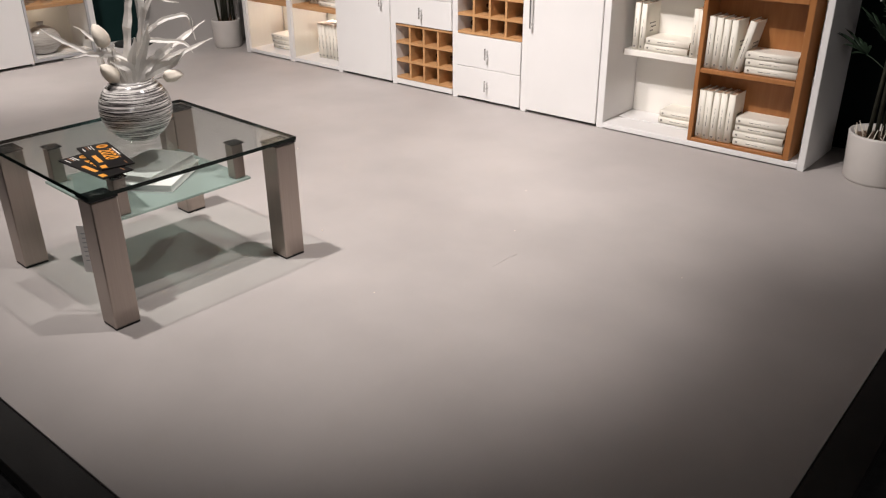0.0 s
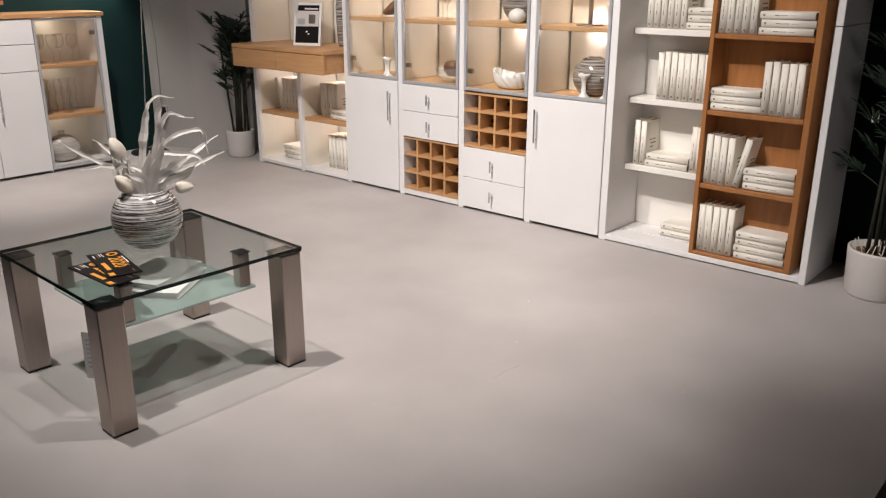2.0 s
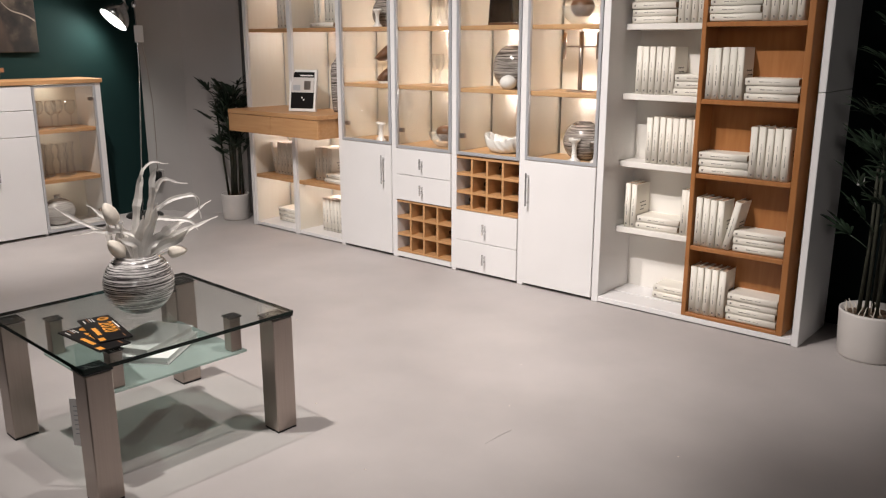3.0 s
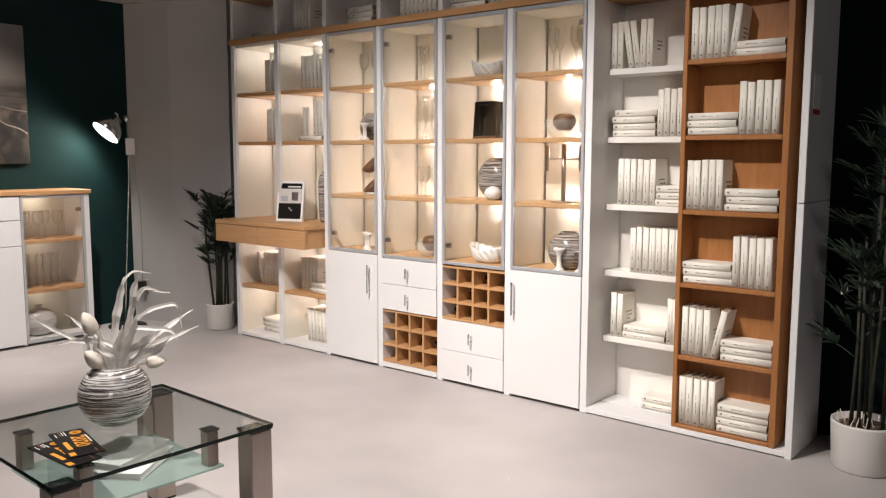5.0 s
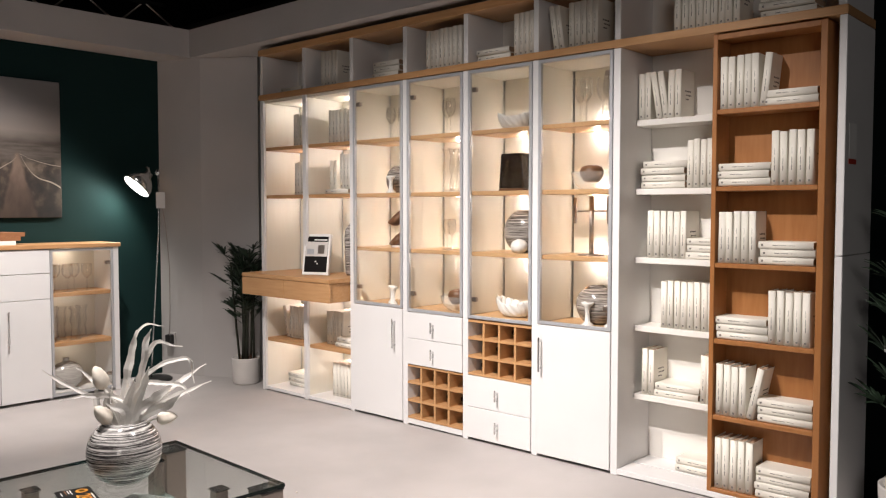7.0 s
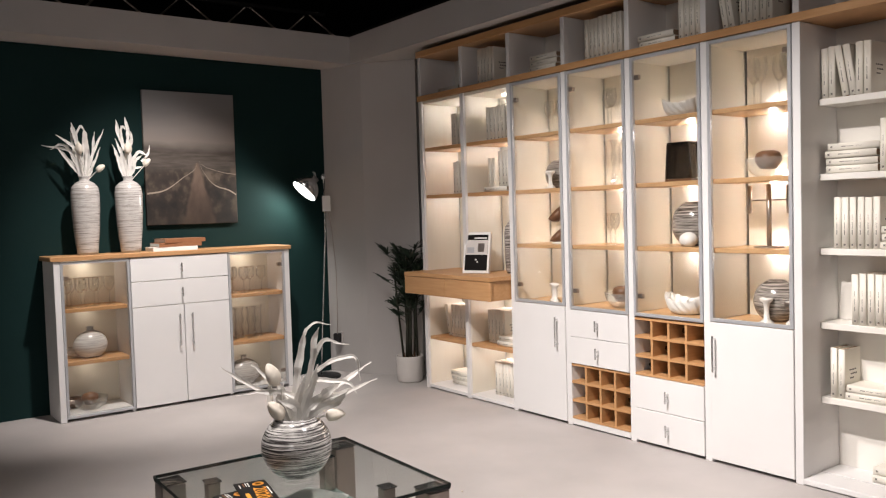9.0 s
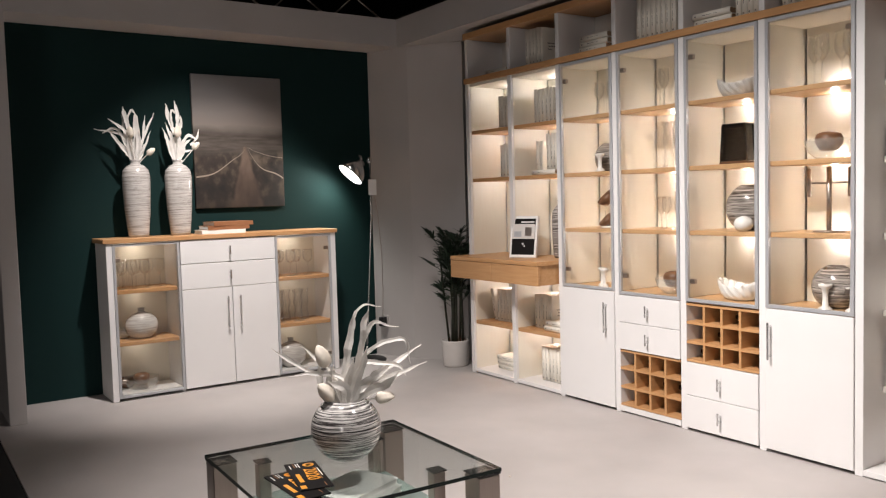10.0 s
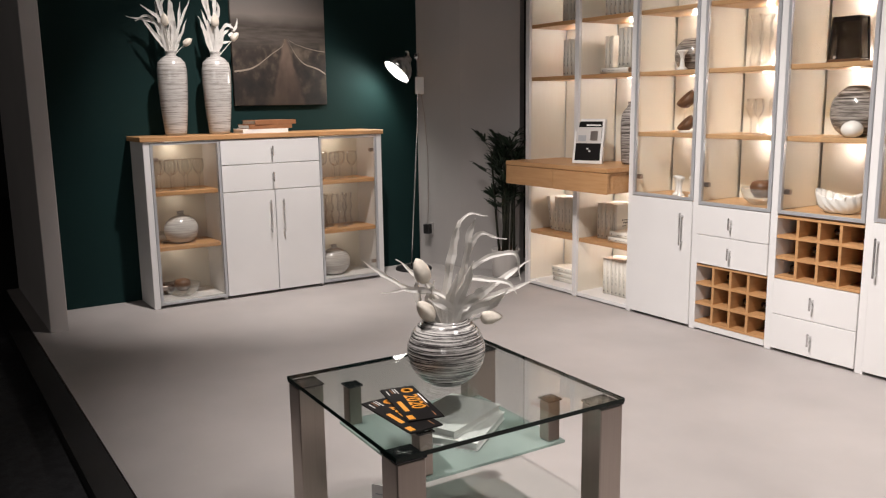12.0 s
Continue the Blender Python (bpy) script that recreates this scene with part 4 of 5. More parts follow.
def narrow_bunch(b):
    blade(b, 2.6, 0, (0, -3), (-0.5, 10.2), (0, 20))
    blade(b, 2.3, 0, (0, 15), (-4.05, 26.1), (-6.2, 37.5))
    blade(b, 2.1, 2, (0, 15), (1.45, 27.7), (-0.2, 39.8))
    blade(b, 2.0, -2, (1, 17), (3.45, 24.6), (2.8, 29.5))
    blade(b, 1.3, -2, (-2, 17), (-2.75, 26.6), (-3, 33.5))
    blade(b, 1.3, 2, (-4, 29), (-2, 33), (0, 31))
    blade(b, 2.0, 0, (-1, -3), (-4.5, 9.55), (-9, 21.2))
    blade(b, 1.8, 2, (-1, -1), (-3.05, 13.1), (-7.2, 25.5))
    blade(b, 2.6, -3, (-1, -3), (-4.3, 6.38), (-6.2, 16.5))
    blade(b, 2.6, -4, (0, -3), (-2.38, 9), (-3.5, 19))
    blade(b, 2.6, -3, (0.5, -3), (1.62, 7), (2, 17))
    blade(b, 1.6, 0, (1, -3), (4.38, 8.38), (10.5, 14.5))
    blade(b, 1.8, -2, (2, 8), (7.5, 15.9), (13, 13.5))
    blade(b, 1.3, 2, (2, 7), (6.25, 15), (11, 17.2))
    blade(b, 1.3, 0, (9, 10), (13, 13.6), (15, 20.5))
    blade(b, 1.5, -2, (9, 10), (12.9, 10.6), (12.5, 8.5))
    blade(b, 1.3, 2, (3, 6), (5.7, 5.7), (9.8, 6.8))
    blade(b, 1.8, -2, (1, -1), (4.38, 5.5), (4.5, 13))


def table_vase():
    v = thing("vase", "round black-and-white striped vase with dried white tulips on the table", "vase", (2.262, -2.130, 0.4052))
    part("body", lathe(round_profile(0.109, 0.180, 0.060, 0.050), 56, cap=False), STRIPE, v, "glossy striped ceramic body")
    b = thing("flower_bunch", "bunch of white dried leaves and tulip heads in a striped vase", "flowers", (2.262, -2.130, 0.585), 56)
    b.scale = (1.06, 1.06, 1.06)
    tulips(b, ((-19, 0.112, 0.0, -0.05, 0.027), (-30, 0.024, 0.1, -0.35, 0.026), (50, 0.062, 0.55, -0.1, 0.022)))
    wide_bunch(b)


table_vase()


def table_things():
    # folded flyers, one across the other
    for x, y, z, a in ((2.405, -2.364, 0.4055, 1), (2.363, -2.309, 0.4100, -12)):
        f = thing("flyer", "black folded flyer with amber print on the glass table", "flyer", (x, y, z), a, group="flyers on the table")
        part("sheet", slab(-0.120, 0.120, -0.047, 0.047, 0, 0.0040, 0.0005), FLYER, f)
        cu = bpy.data.curves.new("year", "FONT")
        cu.body, cu.size, cu.align_x, cu.align_y, cu.extrude, cu.offset = "2020", 0.052, "CENTER", "CENTER", 0.0001, 0.0006
        tx = new("year", cu)
        tx.data.materials.append(YELLOW)
        tx.parent, tx.matrix_basis = f, pose(-0.002, 0.010, 0.0044, 0, 0, -4)
        part("badge", lathe([(0.010, 0.0), (0.017, 0.0), (0.017, 0.0004), (0.010, 0.0004)], 20), YELLOW, f).location = (-0.088, 0.020, 0.0041)
        for x0, x1, y0, y1, mat in ((-0.098, -0.078, 0.012, 0.028, YELLOW), (-0.015, 0.058, -0.034, -0.022, YELLOW), (0.086, 0.112, -0.042, -0.026, YELLOW), (-0.052, 0.020, 0.036, 0.0395, WHITE_PAPER),
                                    (-0.045, 0.050, 0.030, 0.0325, BROWN_BOOK), (-0.110, -0.070, -0.010, -0.0075, WHITE_PAPER), (-0.110, -0.078, -0.017, -0.0145, WHITE_PAPER), (-0.110, -0.074, -0.024, -0.0215, BROWN_BOOK), (-0.100, -0.068, -0.036, -0.0335, WHITE_PAPER), (0.080, 0.108, 0.028, 0.0305, BROWN_BOOK)):
            part("printed_bar", slab(x0, x1, y0, y1, 0.0041, 0.0045, 0), mat, f)
    # white books on the lower shelf
    b = thing("white_book", "white hardback book on the frosted shelf", "book", (2.325, -2.120, 0.2785), 125, group="books under the table top")
    part("cover", slab(-0.120, 0.120, -0.085, 0.085, 0, 0.003, 0.0005), WHITE_PAPER, b)
    part("page_block", slab(-0.116, 0.116, -0.081, 0.084, 0.003, 0.019, 0), WHITE_PAPER, b)
    part("cover", slab(-0.120, 0.120, -0.085, 0.085, 0.019, 0.022, 0.0005), WHITE_PAPER, b)
    copy_thing(b, pose(2.285, -2.125, 0.3008, 0, 0, 112))
    # price sheet taped to a leg
    sheet = bmesh.new()
    box(sheet, -0.05, 0.05, -0.0006, 0.0006, 0, 0.145)
    s = solo("price_sheet", sheet, WHITE_PAPER, "white printed sheet hung beside a table leg", "paper", (2.492, -2.447, 0.125), 35)
    for k in range(7):
        part("printed_line", slab(-0.04, 0.03 - 0.008 * (k % 3), -0.0012, -0.0008, 0.12 - k * 0.014, 0.123 - k * 0.014, 0), ALU, s)


table_things()

# ---------------------------------------------------------------- sideboard and what stands on it


def sideboard():
    # built with its front to -y, then turned to face +x
    c = thing("sideboard", "white sideboard with oak top, glass doors and two drawers", "sideboard", (-0.742, -2.188, 0), 90)
    L, D = 1.543, 0.300
    part("top_board", slab(-0.018, L + 0.012, -0.012, D, 0.976, 1.004, 0.003), OAK, c, "light oak top board")
    for x in (0.0, 0.425, 1.080, L - 0.036):
        part("side_panel", slab(x, x + (0.036 if x in (0.0, L - 0.036) else 0.02), 0.0 if x in (0.0, L - 0.036) else 0.02, D, 0.0, 0.9755, 0.002), WHITE, c)
    part("back_panel", slab(0.036, L - 0.036, D - 0.012, D - 0.002, 0.02, 0.969, 0), MAPLE, c)
    part("base", slab(0.0365, L - 0.0365, 0.022, D - 0.013, 0.018, 0.038, 0), WHITE, c)
    for x0, x1 in ((0.037, 0.4245), (1.1005, L - 0.037)):
        for z in (0.360, 0.684):
            part("shelf", slab(x0, x1, 0.025, D - 0.013, z - 0.024, z, 0.002), OAK, c)
    glass_door(c, 0.037, 0.443, 0.018, 0.972)
    glass_door(c, 1.088, L - 0.038, 0.018, 0.972, False)
    for z0, z1 in ((0.822, 0.972), (0.658, 0.818)):
        drawer(c, 0.446, 1.085, z0, z1)
    for x0, x1, hx in ((0.446, 0.775, 0.740), (0.779, 1.085, 0.824)):
        d = part("door", slab(x0, x1, -0.004, 0.016, 0.018, 0.654, 0.002), WHITE, c)
        bar_handle(d, hx, 0.390, 0.595, -0.004)
    return c


sideboard()


def side_at(lx, ly, z):
    """A place on the sideboard, lx along its front and ly in from it."""
    return (-0.742 - ly, -2.188 + lx, z)


def sideboard_things():
    for dx, dy in ((0.085, 0.08), (0.125, 0.16), (0.165, 0.08), (0.205, 0.16), (0.245, 0.09), (0.290, 0.17), (0.345, 0.12)):
        wine_glass(side_at(dx, dy, 0.6845), 0.18, 0.034)
    bottle_vase(side_at(0.22, 0.13, 0.3605), 0.102, 0.168, PALE_STRIPE, "round pale grey striped bottle vase in the sideboard", 0.7, 90)
    glass_bowl(side_at(0.12, 0.20, 0.3605), 0.07, 0.06, 0)
    glass_bowl(side_at(0.20, 0.12, 0.0385), 0.105, 0.075, 0.05)
    solo("wooden_ball", lathe([(0.0, 0.0), (0.03, 0.0), (0.048, 0.025), (0.05, 0.045), (0.04, 0.065), (0.0, 0.07)], 20, cap=False), WALNUT, "round dark brown wooden ball in a bowl", "ball", side_at(0.13, 0.22, 0.0385), group="wooden balls")
    for dx, dy in ((1.14, 0.12), (1.19, 0.18), (1.24, 0.10), (1.31, 0.16), (1.37, 0.10)):
        wine_glass(side_at(dx, dy, 0.6845), 0.18, 0.036)
    for dx, dy in ((1.15, 0.12), (1.22, 0.17), (1.29, 0.11), (1.36, 0.17)):
        glass_vase(side_at(dx, dy, 0.3605), 0.22, 0.036)
    bottle_vase(side_at(1.23, 0.13, 0.0385), 0.112, 0.178, PALE_STRIPE, "round grey striped bottle vase in the sideboard", 0.7, 90)
    tall = [(0.045, 0), (0.060, 0), (0.064, 0.02), (0.078, 0.16), (0.085, 0.30), (0.086, 0.38), (0.078, 0.425), (0.052, 0.452), (0.030, 0.462), (0.030, 0.480), (0.036, 0.490), (0.028, 0.490), (0.024, 0.465), (0, 0.45)]
    for y, fill, buds in ((-1.950, spread_bunch, ((-5, 0.15, 0, -0.1, 0.029), (42, 0.075, 0.2, -0.3, 0.025))), (-1.685, narrow_bunch, ((2, 0.155, 0, -0.1, 0.031), (42, 0.115, 0.0, -0.2, 0.025)))):
        solo("tall_vase", lathe(tall, 44, cap=False), PALE_STRIPE, "tall pale grey striped ceramic vase on the sideboard", "vase", (-0.90, y, 1.0045), group="tall vases")
        b = thing("flower_bunch", "bunch of white dried leaves and tulip heads in a tall vase", "flowers", (-0.90, y, 1.494), 73.5)
        b.scale = (0.95, 0.95, 0.97)
        tulips(b, buds)
        fill(b)
    for k, (mat, label) in enumerate(((WHITE_PAPER, "pale thin hardback book on the sideboard"), (BROWN_BOOK, "brown clothbound book on the sideboard"), (BROWN_BOOK, "brown clothbound book on the sideboard"))):
        b = thing("coffee_book", label, "book", (-0.885, (-1.430, -1.400, -1.372)[k], 1.0045 + k * 0.0262), (88, 90, 93)[k], group="books on the sideboard")
        w = 0.145 - 0.004 * k
        part("cover", slab(-w, w, -0.10, 0.10, 0, 0.0025, 0.0005), mat, b)
        part("page_block", slab(-w + 0.004, w - 0.004, -0.095, 0.095, 0.0026, 0.0229, 0), WHITE_PAPER, b)
        part("cover", slab(-w, w, -0.10, 0.10, 0.023, 0.0255, 0.0005), mat, b)
        part("spine", slab(-w, w, -0.1025, -0.1, 0, 0.0255, 0.0005), mat, b)


sideboard_things()
# point lights without fixtures, added to brighten the inside of the sideboard
for ly in (0.23, 1.29):
    bulb("sideboard_fill", side_at(ly, 0.20, 0.93), 0.34, (1.0, 0.90, 0.78), 0.012)
    bulb("sideboard_fill", side_at(ly, 0.20, 0.62), 0.13, (1.0, 0.90, 0.78), 0.012)
    bulb("sideboard_fill", side_at(ly, 0.20, 0.30), 0.13, (1.0, 0.90, 0.78), 0.012)


def landscape(name, stops, scale, amount):
    m = material(name, (0.2, 0.2, 0.2), 0.6, bump=0.02, fine=400)
    n, l = m.node_tree.nodes, m.node_tree.links
    tc, sep, nz, mul, add, rp = (n.new("ShaderNode" + k) for k in ("TexCoord", "SeparateXYZ", "TexNoise", "Math", "Math", "ValToRGB"))
    mp = n.new("ShaderNodeMapping")
    mp.inputs["Scale"].default_value = (1, 1.0, 2.6)
    nz.inputs["Scale"].default_value, nz.inputs["Detail"].default_value = scale, 8
    mul.operation, mul.inputs[1].default_value = "MULTIPLY", amount
    l.new(tc.outputs["Object"], sep.inputs[0])
    l.new(tc.outputs["Object"], mp.inputs[0])
    l.new(mp.outputs[0], nz.inputs[0])
    l.new(nz.outputs[0], mul.inputs[0])
    l.new(sep.outputs["Z"], add.inputs[0])
    l.new(mul.outputs[0], add.inputs[1])
    l.new(add.outputs[0], rp.inputs[0])
    e = rp.color_ramp.elements
    e[0].position, e[0].color = stops[0][0], (*stops[0][1], 1)
    e[1].position, e[1].color = stops[-1][0], (*stops[-1][1], 1)
    for p, c in stops[1:-1]:
        e.new(p).color = (*c, 1)
    l.new(rp.outputs[0], n["Principled BSDF"].inputs["Base Color"])
    return m


def print_material():
    """The printed picture: clouded sky, a low hill, dark dune grass and a pale sandy path that runs to the horizon."""
    m = bpy.data.materials.new("printed_landscape")
    m.use_nodes = True
    n, l = m.node_tree.nodes, m.node_tree.links
    b = n["Principled BSDF"]
    b.inputs["Roughness"].default_value = 0.6
    tc, sep = n.new("ShaderNodeTexCoord"), n.new("ShaderNodeSeparateXYZ")
    l.new(tc.outputs["Object"], sep.inputs[0])

    def noisy(scale, stretch, detail=6):
        mp, nz = n.new("ShaderNodeMapping"), n.new("ShaderNodeTexNoise")
        mp.inputs["Scale"].default_value = stretch
        nz.inputs["Scale"].default_value, nz.inputs["Detail"].default_value = scale, detail
        l.new(tc.outputs["Object"], mp.inputs[0])
        l.new(mp.outputs[0], nz.inputs[0])
        return nz.outputs[0]

    def calc(op, a, c):
        k = n.new("ShaderNodeMath")
        k.operation = op
        for i, v in enumerate((a, c)):
            if isinstance(v, (int, float)):
                k.inputs[i].default_value = v
            else:
                l.new(v, k.inputs[i])
        return k.outputs[0]

    def ramp(value, *stops):
        r = n.new("ShaderNodeValToRGB")
        e = r.color_ramp.elements
        e[0].position, e[0].color = stops[0][0], (*stops[0][1], 1)
        e[1].position, e[1].color = stops[-1][0], (*stops[-1][1], 1)
        for p, c in stops[1:-1]:
            e.new(p).color = (*c, 1)
        l.new(value, r.inputs[0])
        return r.outputs[0]

    def mix(fac, a, c):
        k = n.new("ShaderNodeMix")
        k.data_type = "RGBA"
        l.new(fac, k.inputs[0])
        l.new(a, k.inputs[6])
        l.new(c, k.inputs[7])
        return k.outputs[2]

    def step(value, lo, hi):
        r = n.new("ShaderNodeMapRange")
        r.interpolation_type = "SMOOTHSTEP"
        r.inputs[1].default_value, r.inputs[2].default_value = lo, hi
        l.new(value, r.inputs[0])
        return r.outputs[0]

    x, z = sep.outputs["X"], sep.outputs["Z"]
    cloud = calc("MULTIPLY", calc("SUBTRACT", noisy(2.2, (1, 1, 2.4)), 0.5), 0.13)
    sky = ramp(calc("ADD", z, cloud), (0.46, (0.060, 0.047, 0.040)), (0.515, (0.085, 0.070, 0.060)), (0.57, (0.235, 0.203, 0.181)), (0.66, (0.225, 0.203, 0.189)), (0.76, (0.165, 0.155, 0.150)), (0.94, (0.195, 0.193, 0.197)))
    grass = ramp(noisy(13.0, (1, 1, 0.8), 9), (0.34, (0.010, 0.007, 0.006)), (0.52, (0.036, 0.025, 0.019)), (0.68, (0.125, 0.096, 0.070)))
    far = ramp(noisy(8.0, (1, 1, 7.0)), (0.35, (0.060, 0.048, 0.040)), (0.65, (0.105, 0.087, 0.073)))
    sand = ramp(noisy(12.0, (1, 1, 0.5), 7), (0.34, (0.085, 0.056, 0.042)), (0.62, (0.150, 0.105, 0.078)))
    ground = mix(step(z, 0.33, 0.43), grass, far)
    wobble = calc("MULTIPLY", calc("SUBTRACT", noisy(14.0, (1, 1, 1)), 0.5), 0.035)
    away = calc("ABSOLUTE", calc("ADD", calc("SUBTRACT", x, 0.362), wobble), 0.0)
    half = calc("ADD", calc("MULTIPLY", calc("SUBTRACT", 0.43, z), 0.25), 0.012)
    path = calc("MULTIPLY", step(calc("SUBTRACT", half, away), -0.010, 0.016), calc("SUBTRACT", 1.0, step(z, 0.41, 0.435)))
    ground = mix(path, ground, sand)
    # the foreground sinks into shade in the print itself
    dusk = n.new("ShaderNodeMix")
    dusk.data_type, dusk.blend_type = "RGBA", "MULTIPLY"
    dusk.inputs[0].default_value = 1.0
    l.new(ground, dusk.inputs[6])
    l.new(ramp(z, (0.0, (0.24, 0.22, 0.20)), (0.16, (0.50, 0.47, 0.45)), (0.32, (1.0, 1.0, 1.0))), dusk.inputs[7])
    l.new(mix(step(z, 0.490, 0.520), dusk.outputs[2], sky), b.inputs["Base Color"])
    return m


def canvas():
    w, h = 0.640, 0.906
    c = thing("canvas_print", "canvas print of a sandy path under grey sky", "picture", (-1.048, -1.536, 1.172), 90)
    part("canvas", slab(0, w, -0.026, 0.0, 0, h, 0.002), print_material(), c)
    rope = landscape("printed_rope", ((0.0, (0.26, 0.215, 0.17)), (0.5, (0.30, 0.25, 0.205)), (0.9, (0.26, 0.22, 0.18))), 20.0, 0.2)
    for side, ends in ((-1, (0.008, 0.205)), (1, (0.635, 0.195))):
        bm = bmesh.new()
        row = []
        for i in range(21):
            s = i / 20
            x = 0.365 + side * (0.010 + (abs(ends[0] - 0.365) - 0.01) * s ** 1.25)
            z = 0.430 - (0.430 - ends[1]) * s ** 0.62 + 0.012 * math.sin(8 * s + side)
            t = 0.0014 + 0.0046 * s
            row.append([bm.verts.new((x, -0.0266, z + k * t)) for k in (-1, 1)])
        for a, b in zip(row, row[1:]):
            bm.faces.new((a[0], a[1], b[1], b[0]))
        part("printed_fence", bm, rope, c)
    bm = bmesh.new()
    row = [[bm.verts.new((x, -0.0264, z + k)) for k in (0.0, 0.002 + 0.012 * (x - 0.385))] for x, z in ((0.385, 0.412), (0.430, 0.388), (0.500, 0.366), (0.570, 0.350), (0.636, 0.342))]
    for a, b in zip(row, row[1:]):
        bm.faces.new((a[0], b[0], b[1], a[1]))
    part("printed_far_fence", bm, rope, c)


canvas()


def floor_lamp():
    bx, by = -0.85, -0.345
    t = thing("floor_lamp", "chrome floor lamp with a round spotlight head, switched on", "lamp", (bx, by, 0))
    part("base", lathe([(0, 0), (0.13, 0), (0.13, 0.010), (0.12, 0.018), (0.02, 0.024), (0, 0.024)], 40, cap=False), RUBBER, t, "round black base")
    part("pole", tube(bmesh.new(), [(0, -0.018, 0.02), (0.0, 0.004, 0.35), (0, 0.034, 0.75), (0, 0.056, 1.05), (0, 0.060, 1.30), (0, 0.058, 1.48)], 0.005, 10), CHROME, t)
    part("joint", lathe([(0, -0.02), (0.018, -0.018), (0.022, 0), (0.018, 0.02), (0, 0.022)], 16, cap=False), CHROME, t).location = (0, 0.055, 1.49)
    aim = Vector((-0.08, -0.68, -0.72)).normalized()
    turn = Matrix.Translation((0.01, -0.050, 1.446)) @ (-aim).to_track_quat("Z", "Y").to_matrix().to_4x4()
    shade = [(0.110, -0.090), (0.112, -0.087), (0.103, -0.047), (0.082, -0.012), (0.054, 0.014), (0.036, 0.024), (0.032, 0.054), (0.0, 0.058)]
    head = part("shade", lathe(shade, 36, cap=False), CHROME, t, "polished metal shade")
    head.matrix_basis = turn @ Matrix.Diagonal((0.93, 0.93, 0.95, 1))
    part("lamp_face", lathe([(0.0, -0.084), (0.106, -0.085), (0.104, -0.079), (0.0, -0.078)], 32, cap=False), LAMP_FACE, head, "bright white lamp face")
    part("bracket", tube(bmesh.new(), [(0.0, 0.0, 0.055), (0.0, 0.03, 0.075), (0, 0.05, 0.07)], 0.009, 8), CHROME, head)
    tag = part("price_tag", slab(-0.001, 0.001, -0.03, 0.03, 0, 0.115, 0), WHITE_PAPER, t, "white hanging price tag")
    tag.matrix_basis = pose(0.025, 0.062, 1.235, 0, 0, -22)
    part("cable", tube(bmesh.new(), [(0.0, 0.062, 1.40), (-0.02, 0.125, 1.10), (-0.03, 0.155, 0.80), (-0.04, 0.160, 0.50), (-0.06, 0.165, 0.30)], 0.003, 6), STEEL, t, "thin grey cable")
    place = Vector((bx, by, 0)) + turn.translation + aim * 0.10
    spot("floor_lamp_bulb", place, place + aim, 16, (1.0, 0.97, 0.9), 165, 0.5, 0.06)
    p = thing("power_plug", "black power adapter plugged in low on the grey wall", "plug", (-0.945, -0.137, 0.25), 20)
    part("socket", slab(-0.028, 0.028, -0.008, 0.018, -0.03, 0.06, 0.003), GREY_WALL, p)
    part("adapter", slab(-0.025, 0.025, -0.055, -0.0125, -0.02, 0.05, 0.004), RUBBER, p)


floor_lamp()

# ---------------------------------------------------------------- palms


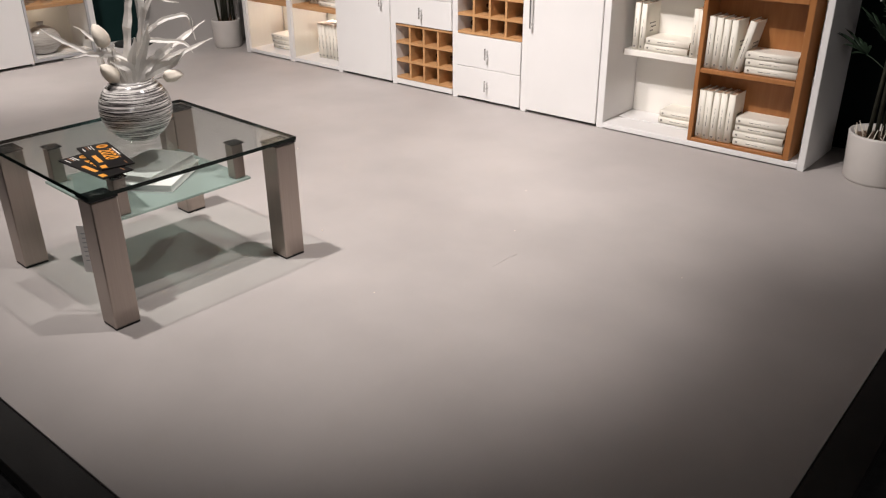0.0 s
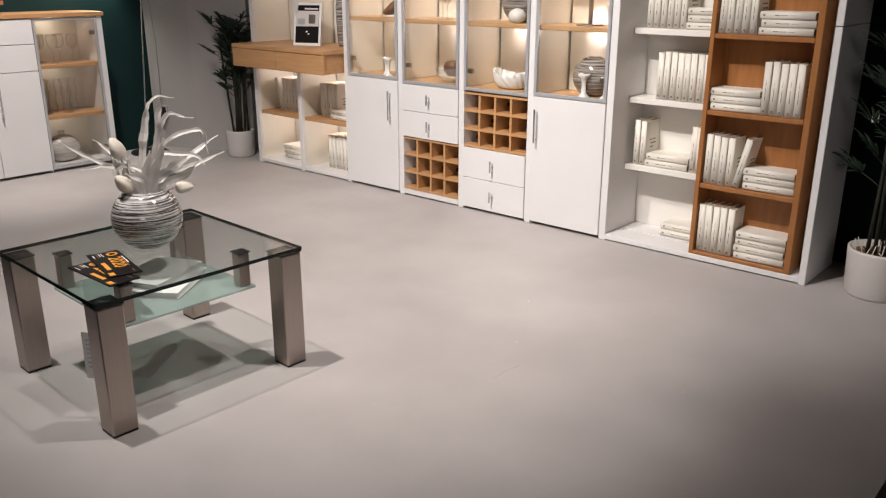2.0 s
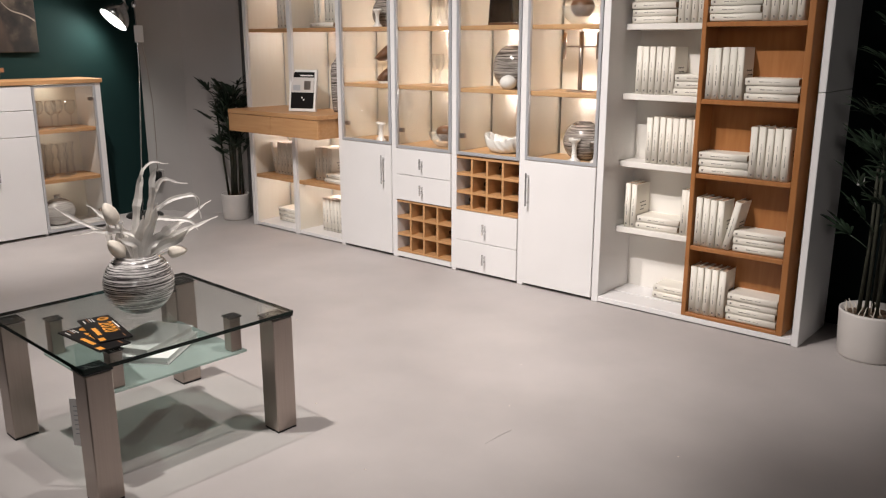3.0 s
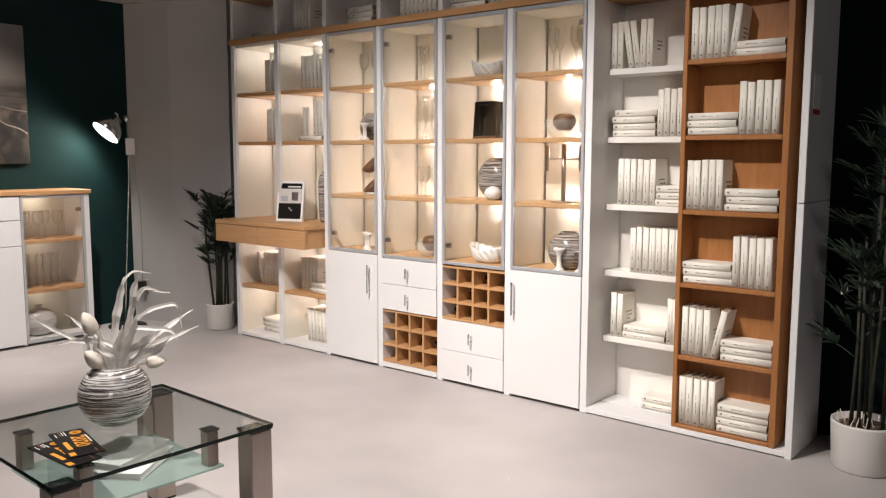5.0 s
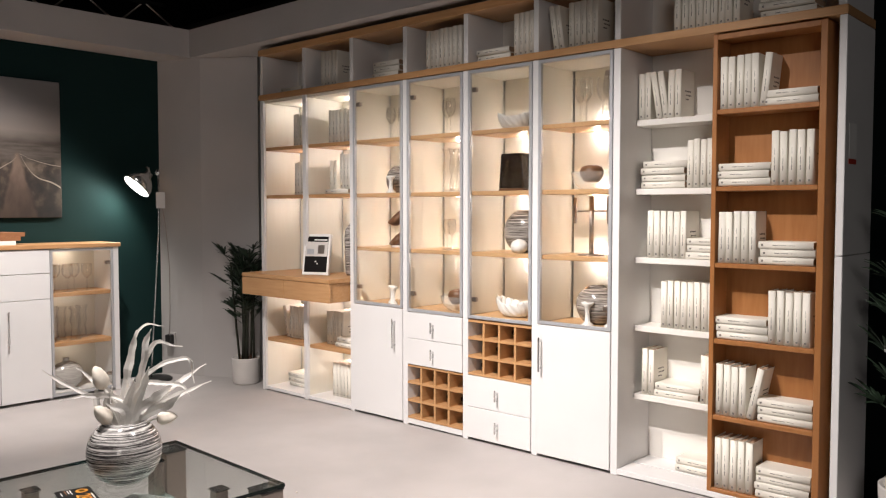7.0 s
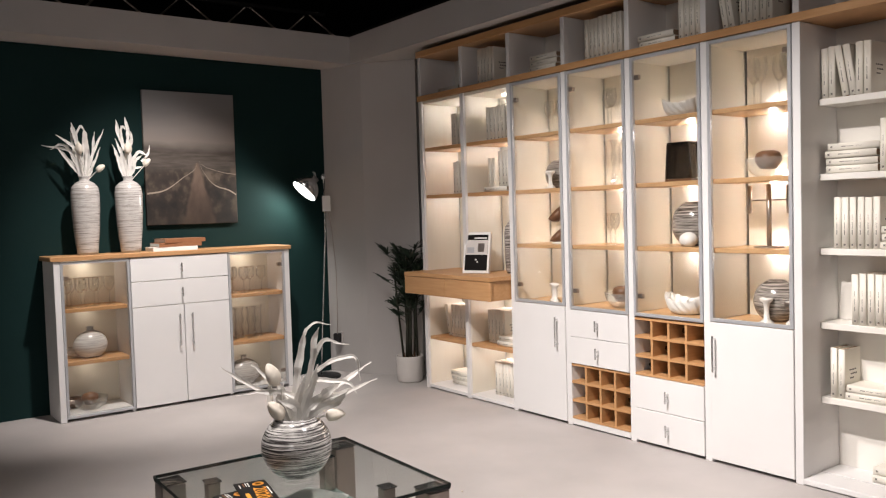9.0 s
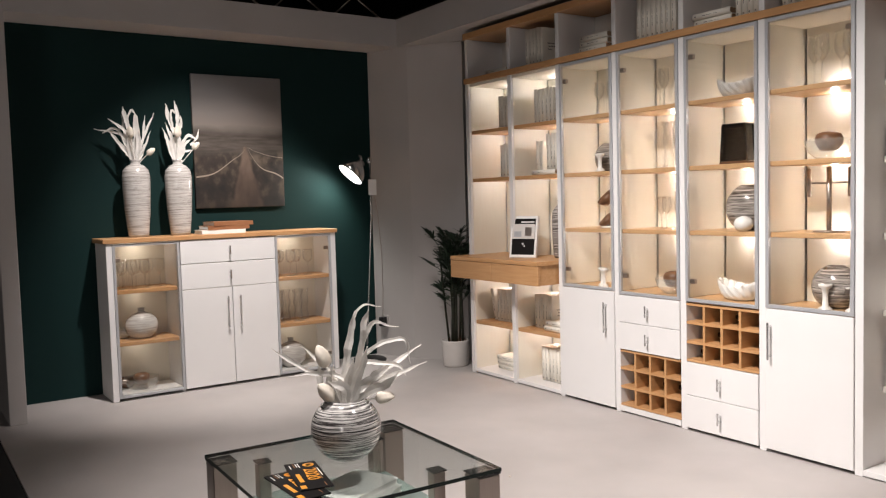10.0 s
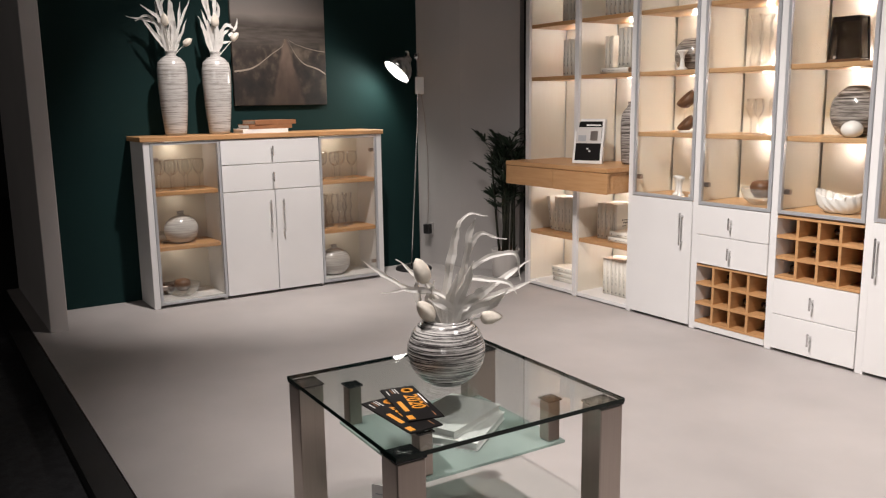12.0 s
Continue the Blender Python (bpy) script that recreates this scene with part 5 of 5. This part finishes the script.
def palm(at, pot_r, pot_h, canes, seed, height, reach, least=0.55):
    r2 = random.Random(seed)
    p = thing("potted_palm", "dark green cane palm in a white ceramic pot", "plant", at, group="palms")
    prof = [(pot_r * 0.8, 0.0), (pot_r * 0.86, 0.0), (pot_r * 0.93, 0.012), (pot_r, pot_h * 0.95), (pot_r, pot_h), (pot_r * 0.93, pot_h), (pot_r * 0.92, pot_h * 0.86), (0.0, pot_h * 0.86)]
    part("pot", lathe(prof, 44, cap=False), POT, p, "white cylindrical pot")
    part("soil", lathe([(0, pot_h * 0.86 + 0.004), (pot_r * 0.9, pot_h * 0.865)], 24, cap=False), SOIL, p)
    bm = bmesh.new()
    for i in range(26):
        a, q = r2.uniform(0, 6.3), r2.uniform(0.2, 0.85) * pot_r
        s = Vector((q * math.cos(a), q * math.sin(a), pot_h * 0.86))
        tube(bm, [s, s + Vector((r2.uniform(-0.02, 0.02), r2.uniform(-0.02, 0.02), r2.uniform(0.02, 0.06)))], 0.003, 5, 0.4)
    tagged(part("dry_sheaths", bm, WALNUT if pot_r < 0.1 else BUD, p), kind="stuff")
    leaf_bm = bmesh.new()
    for i in range(canes):
        a = 6.283 * i / canes + r2.uniform(-0.3, 0.3)
        q = pot_r * r2.uniform(0.15, 0.6)
        base = Vector((q * math.cos(a), q * math.sin(a), pot_h * 0.85))
        top = height * r2.uniform(least, 1.0) if i else height
        tip = Vector((base.x * 1.5 + r2.uniform(-0.03, 0.03), base.y * 1.5 + r2.uniform(-0.03, 0.03), top))
        part("cane", tube(bmesh.new(), [base, base.lerp(tip, 0.5) + Vector((r2.uniform(-0.01, 0.01), r2.uniform(-0.01, 0.01), 0)), tip], 0.0085, 7, 0.7), CANE, p)
        for k in range(6):
            h = 1.0 - 0.085 * k - (0.12 if k > 3 else 0)
            hub = base.lerp(tip, h)
            b = a + k * 2.4 + r2.uniform(-0.4, 0.4)
            out = Vector((math.cos(b), math.sin(b), r2.uniform(0.5, 1.5)))
            stalk = bend(hub, out, reach * r2.uniform(0.35, 0.6), 0.25, 4)
            tube(leaf_bm, stalk, 0.0022, 5)
            d = (stalk[-1] - stalk[-2]).normalized()
            side = d.cross(Vector((0, 0, 1))).normalized()
            for s in range(9):
                f = (s - 4) / 4
                way = d * math.cos(f * 1.35) + side * math.sin(f * 1.35) + Vector((0, 0, r2.uniform(0.15, 0.45)))
                ribbon(leaf_bm, bend(stalk[-1], way, reach * r2.uniform(0.6, 0.95) * (1 - 0.25 * abs(f)), 0.30, 5), 0.014, 0.3, 0.0006)
    tagged(part("foliage", leaf_bm, LEAF, p, "dark green fan leaves with narrow fingers"), kind="stuff")
    return p


palm((-0.275, 0.045, 0), 0.098, 0.185, 9, 11, 0.92, 0.150, 0.78)
right_palm = palm((3.917, 0.098, 0), 0.125, 0.195, 6, 23, 1.30, 0.165)
tag = part("care_tag", slab(-0.001, 0.001, -0.014, 0.014, 0, 0.03, 0), WHITE_PAPER, right_palm, "small white care tag")
tag.matrix_basis = pose(-0.09, -0.06, 0.70, 0, 0, -40)

# ---------------------------------------------------------------- small signs and the truss


def details():
    t = thing("hanging_tag", "white and red price tag on the bookcase's side", "price tag", (3.6732, 0.09, 1.40))
    part("card", slab(0, 0.0015, -0.045, 0.045, 0.02, 0.155, 0), WHITE_PAPER, t)
    part("red_strip", slab(0, 0.002, -0.045, 0.045, 0, 0.0195, 0), RED, t)
    tr = thing("lighting_truss", "dark metal lighting truss under the hall ceiling", "truss", (-1.40, -1.5, 2.5415))
    for dx, dz in ((0, 0), (0.28, 0), (0.14, 0.25)):
        part("chord", tube(bmesh.new(), [(dx, -3.0, dz), (dx, 1.5, dz)], 0.02, 10), HALL, tr)
    for k in range(9):
        y = -2.9 + k * 0.5
        part("brace", tube(bmesh.new(), [(0, y, 0), (0.14, y + 0.25, 0.25), (0.28, y + 0.5, 0)], 0.009, 8), STEEL, tr)
    for y in (-1.0, 0.3):
        part("cable", tube(bmesh.new(), bend((0.1, y, 0.02), (0.2, 0.6, -0.3), 0.45, -1.6, 8), 0.005, 6), RUBBER, tr)


details()


def floor_marks():
    """Crumbs and a scratch left on the stand's floor."""
    bm = bmesh.new()
    tube(bm, [(3.194, -1.517, 0.0006), (3.195, -1.450, 0.0007), (3.202, -1.386, 0.0006)], 0.0006, 4)
    solo("scratch", bm, GREY_WALL, "thin pale grey scratch on the stand floor", "mark")
    r2 = random.Random(9)
    for x, y, size in ((3.088, -1.240, 0.003), (3.021, -1.880, 0.003), (2.556, -1.668, 0.004), (1.806, -1.130, 0.006), (3.7, -1.2, 0.003), (1.4, -1.1, 0.004), (2.9, -0.9, 0.003)):
        bm = bmesh.new()
        bmesh.ops.create_icosphere(bm, subdivisions=1, radius=size)
        for v in bm.verts:
            v.co *= r2.uniform(0.6, 1.2)
            v.co.z = max(0.0, v.co.z * 0.6 + size * 0.4)
        solo("crumb", bm, BUD, "tiny pale crumb lying on the floor", "crumb", (x, y, 0.0002), group="crumbs on the floor")


floor_marks()


def rigging():
    """The spotlights' housings and the bars that carry them, above the stand."""
    for y, z, x0, x1 in ((-2.85, 3.93, -0.5, 5.0), (-0.70, 3.93, -0.5, 5.0)):
        bar = thing("lighting_bar", "dark steel bar carrying spotlights over the stand", "rig", ((x0 + x1) / 2, y, z), group="lighting bars")
        part("tube", tube(bmesh.new(), [((x0 - x1) / 2, 0, 0), ((x1 - x0) / 2, 0, 0)], 0.025, 12), HALL, bar)
        for x in ((x0 - x1) / 2 + 0.2, 0.0, (x1 - x0) / 2 - 0.2):
            part("hanger", tube(bmesh.new(), [(x, 0, 0.02), (x, 0, 4.2 - z)], 0.008, 8), HALL, bar)
    for name, m in SPOTS:
        if name != "truss_spot":
            continue
        eye = m.translation
        t = thing("spotlight", "black metal spotlight hanging over the stand", "spotlight", eye, group="stand spotlights")
        turn = m.to_3x3().to_4x4()
        can = [(0.062, 0.0), (0.070, 0.0), (0.070, 0.16), (0.045, 0.20), (0.0, 0.20)]
        part("housing", lathe([(r, z + 0.03) for r, z in can], 24, cap=False), RUBBER, t).matrix_basis = turn
        top = turn @ Vector((0, 0, 0.12))
        part("yoke", tube(bmesh.new(), [top, (top.x, top.y, 4.2 - eye.z)], 0.012, 8), RUBBER, t)
    # unseen frame and hanger, added only to back the fill light
    p = thing("hall_lamp", "unseen dark frame and hanger added behind the fill light", "lamp")
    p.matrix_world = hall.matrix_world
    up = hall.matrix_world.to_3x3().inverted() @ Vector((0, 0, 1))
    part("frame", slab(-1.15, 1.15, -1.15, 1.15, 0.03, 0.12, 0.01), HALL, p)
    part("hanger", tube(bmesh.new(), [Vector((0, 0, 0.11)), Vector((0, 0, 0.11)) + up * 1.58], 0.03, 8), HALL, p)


rigging()
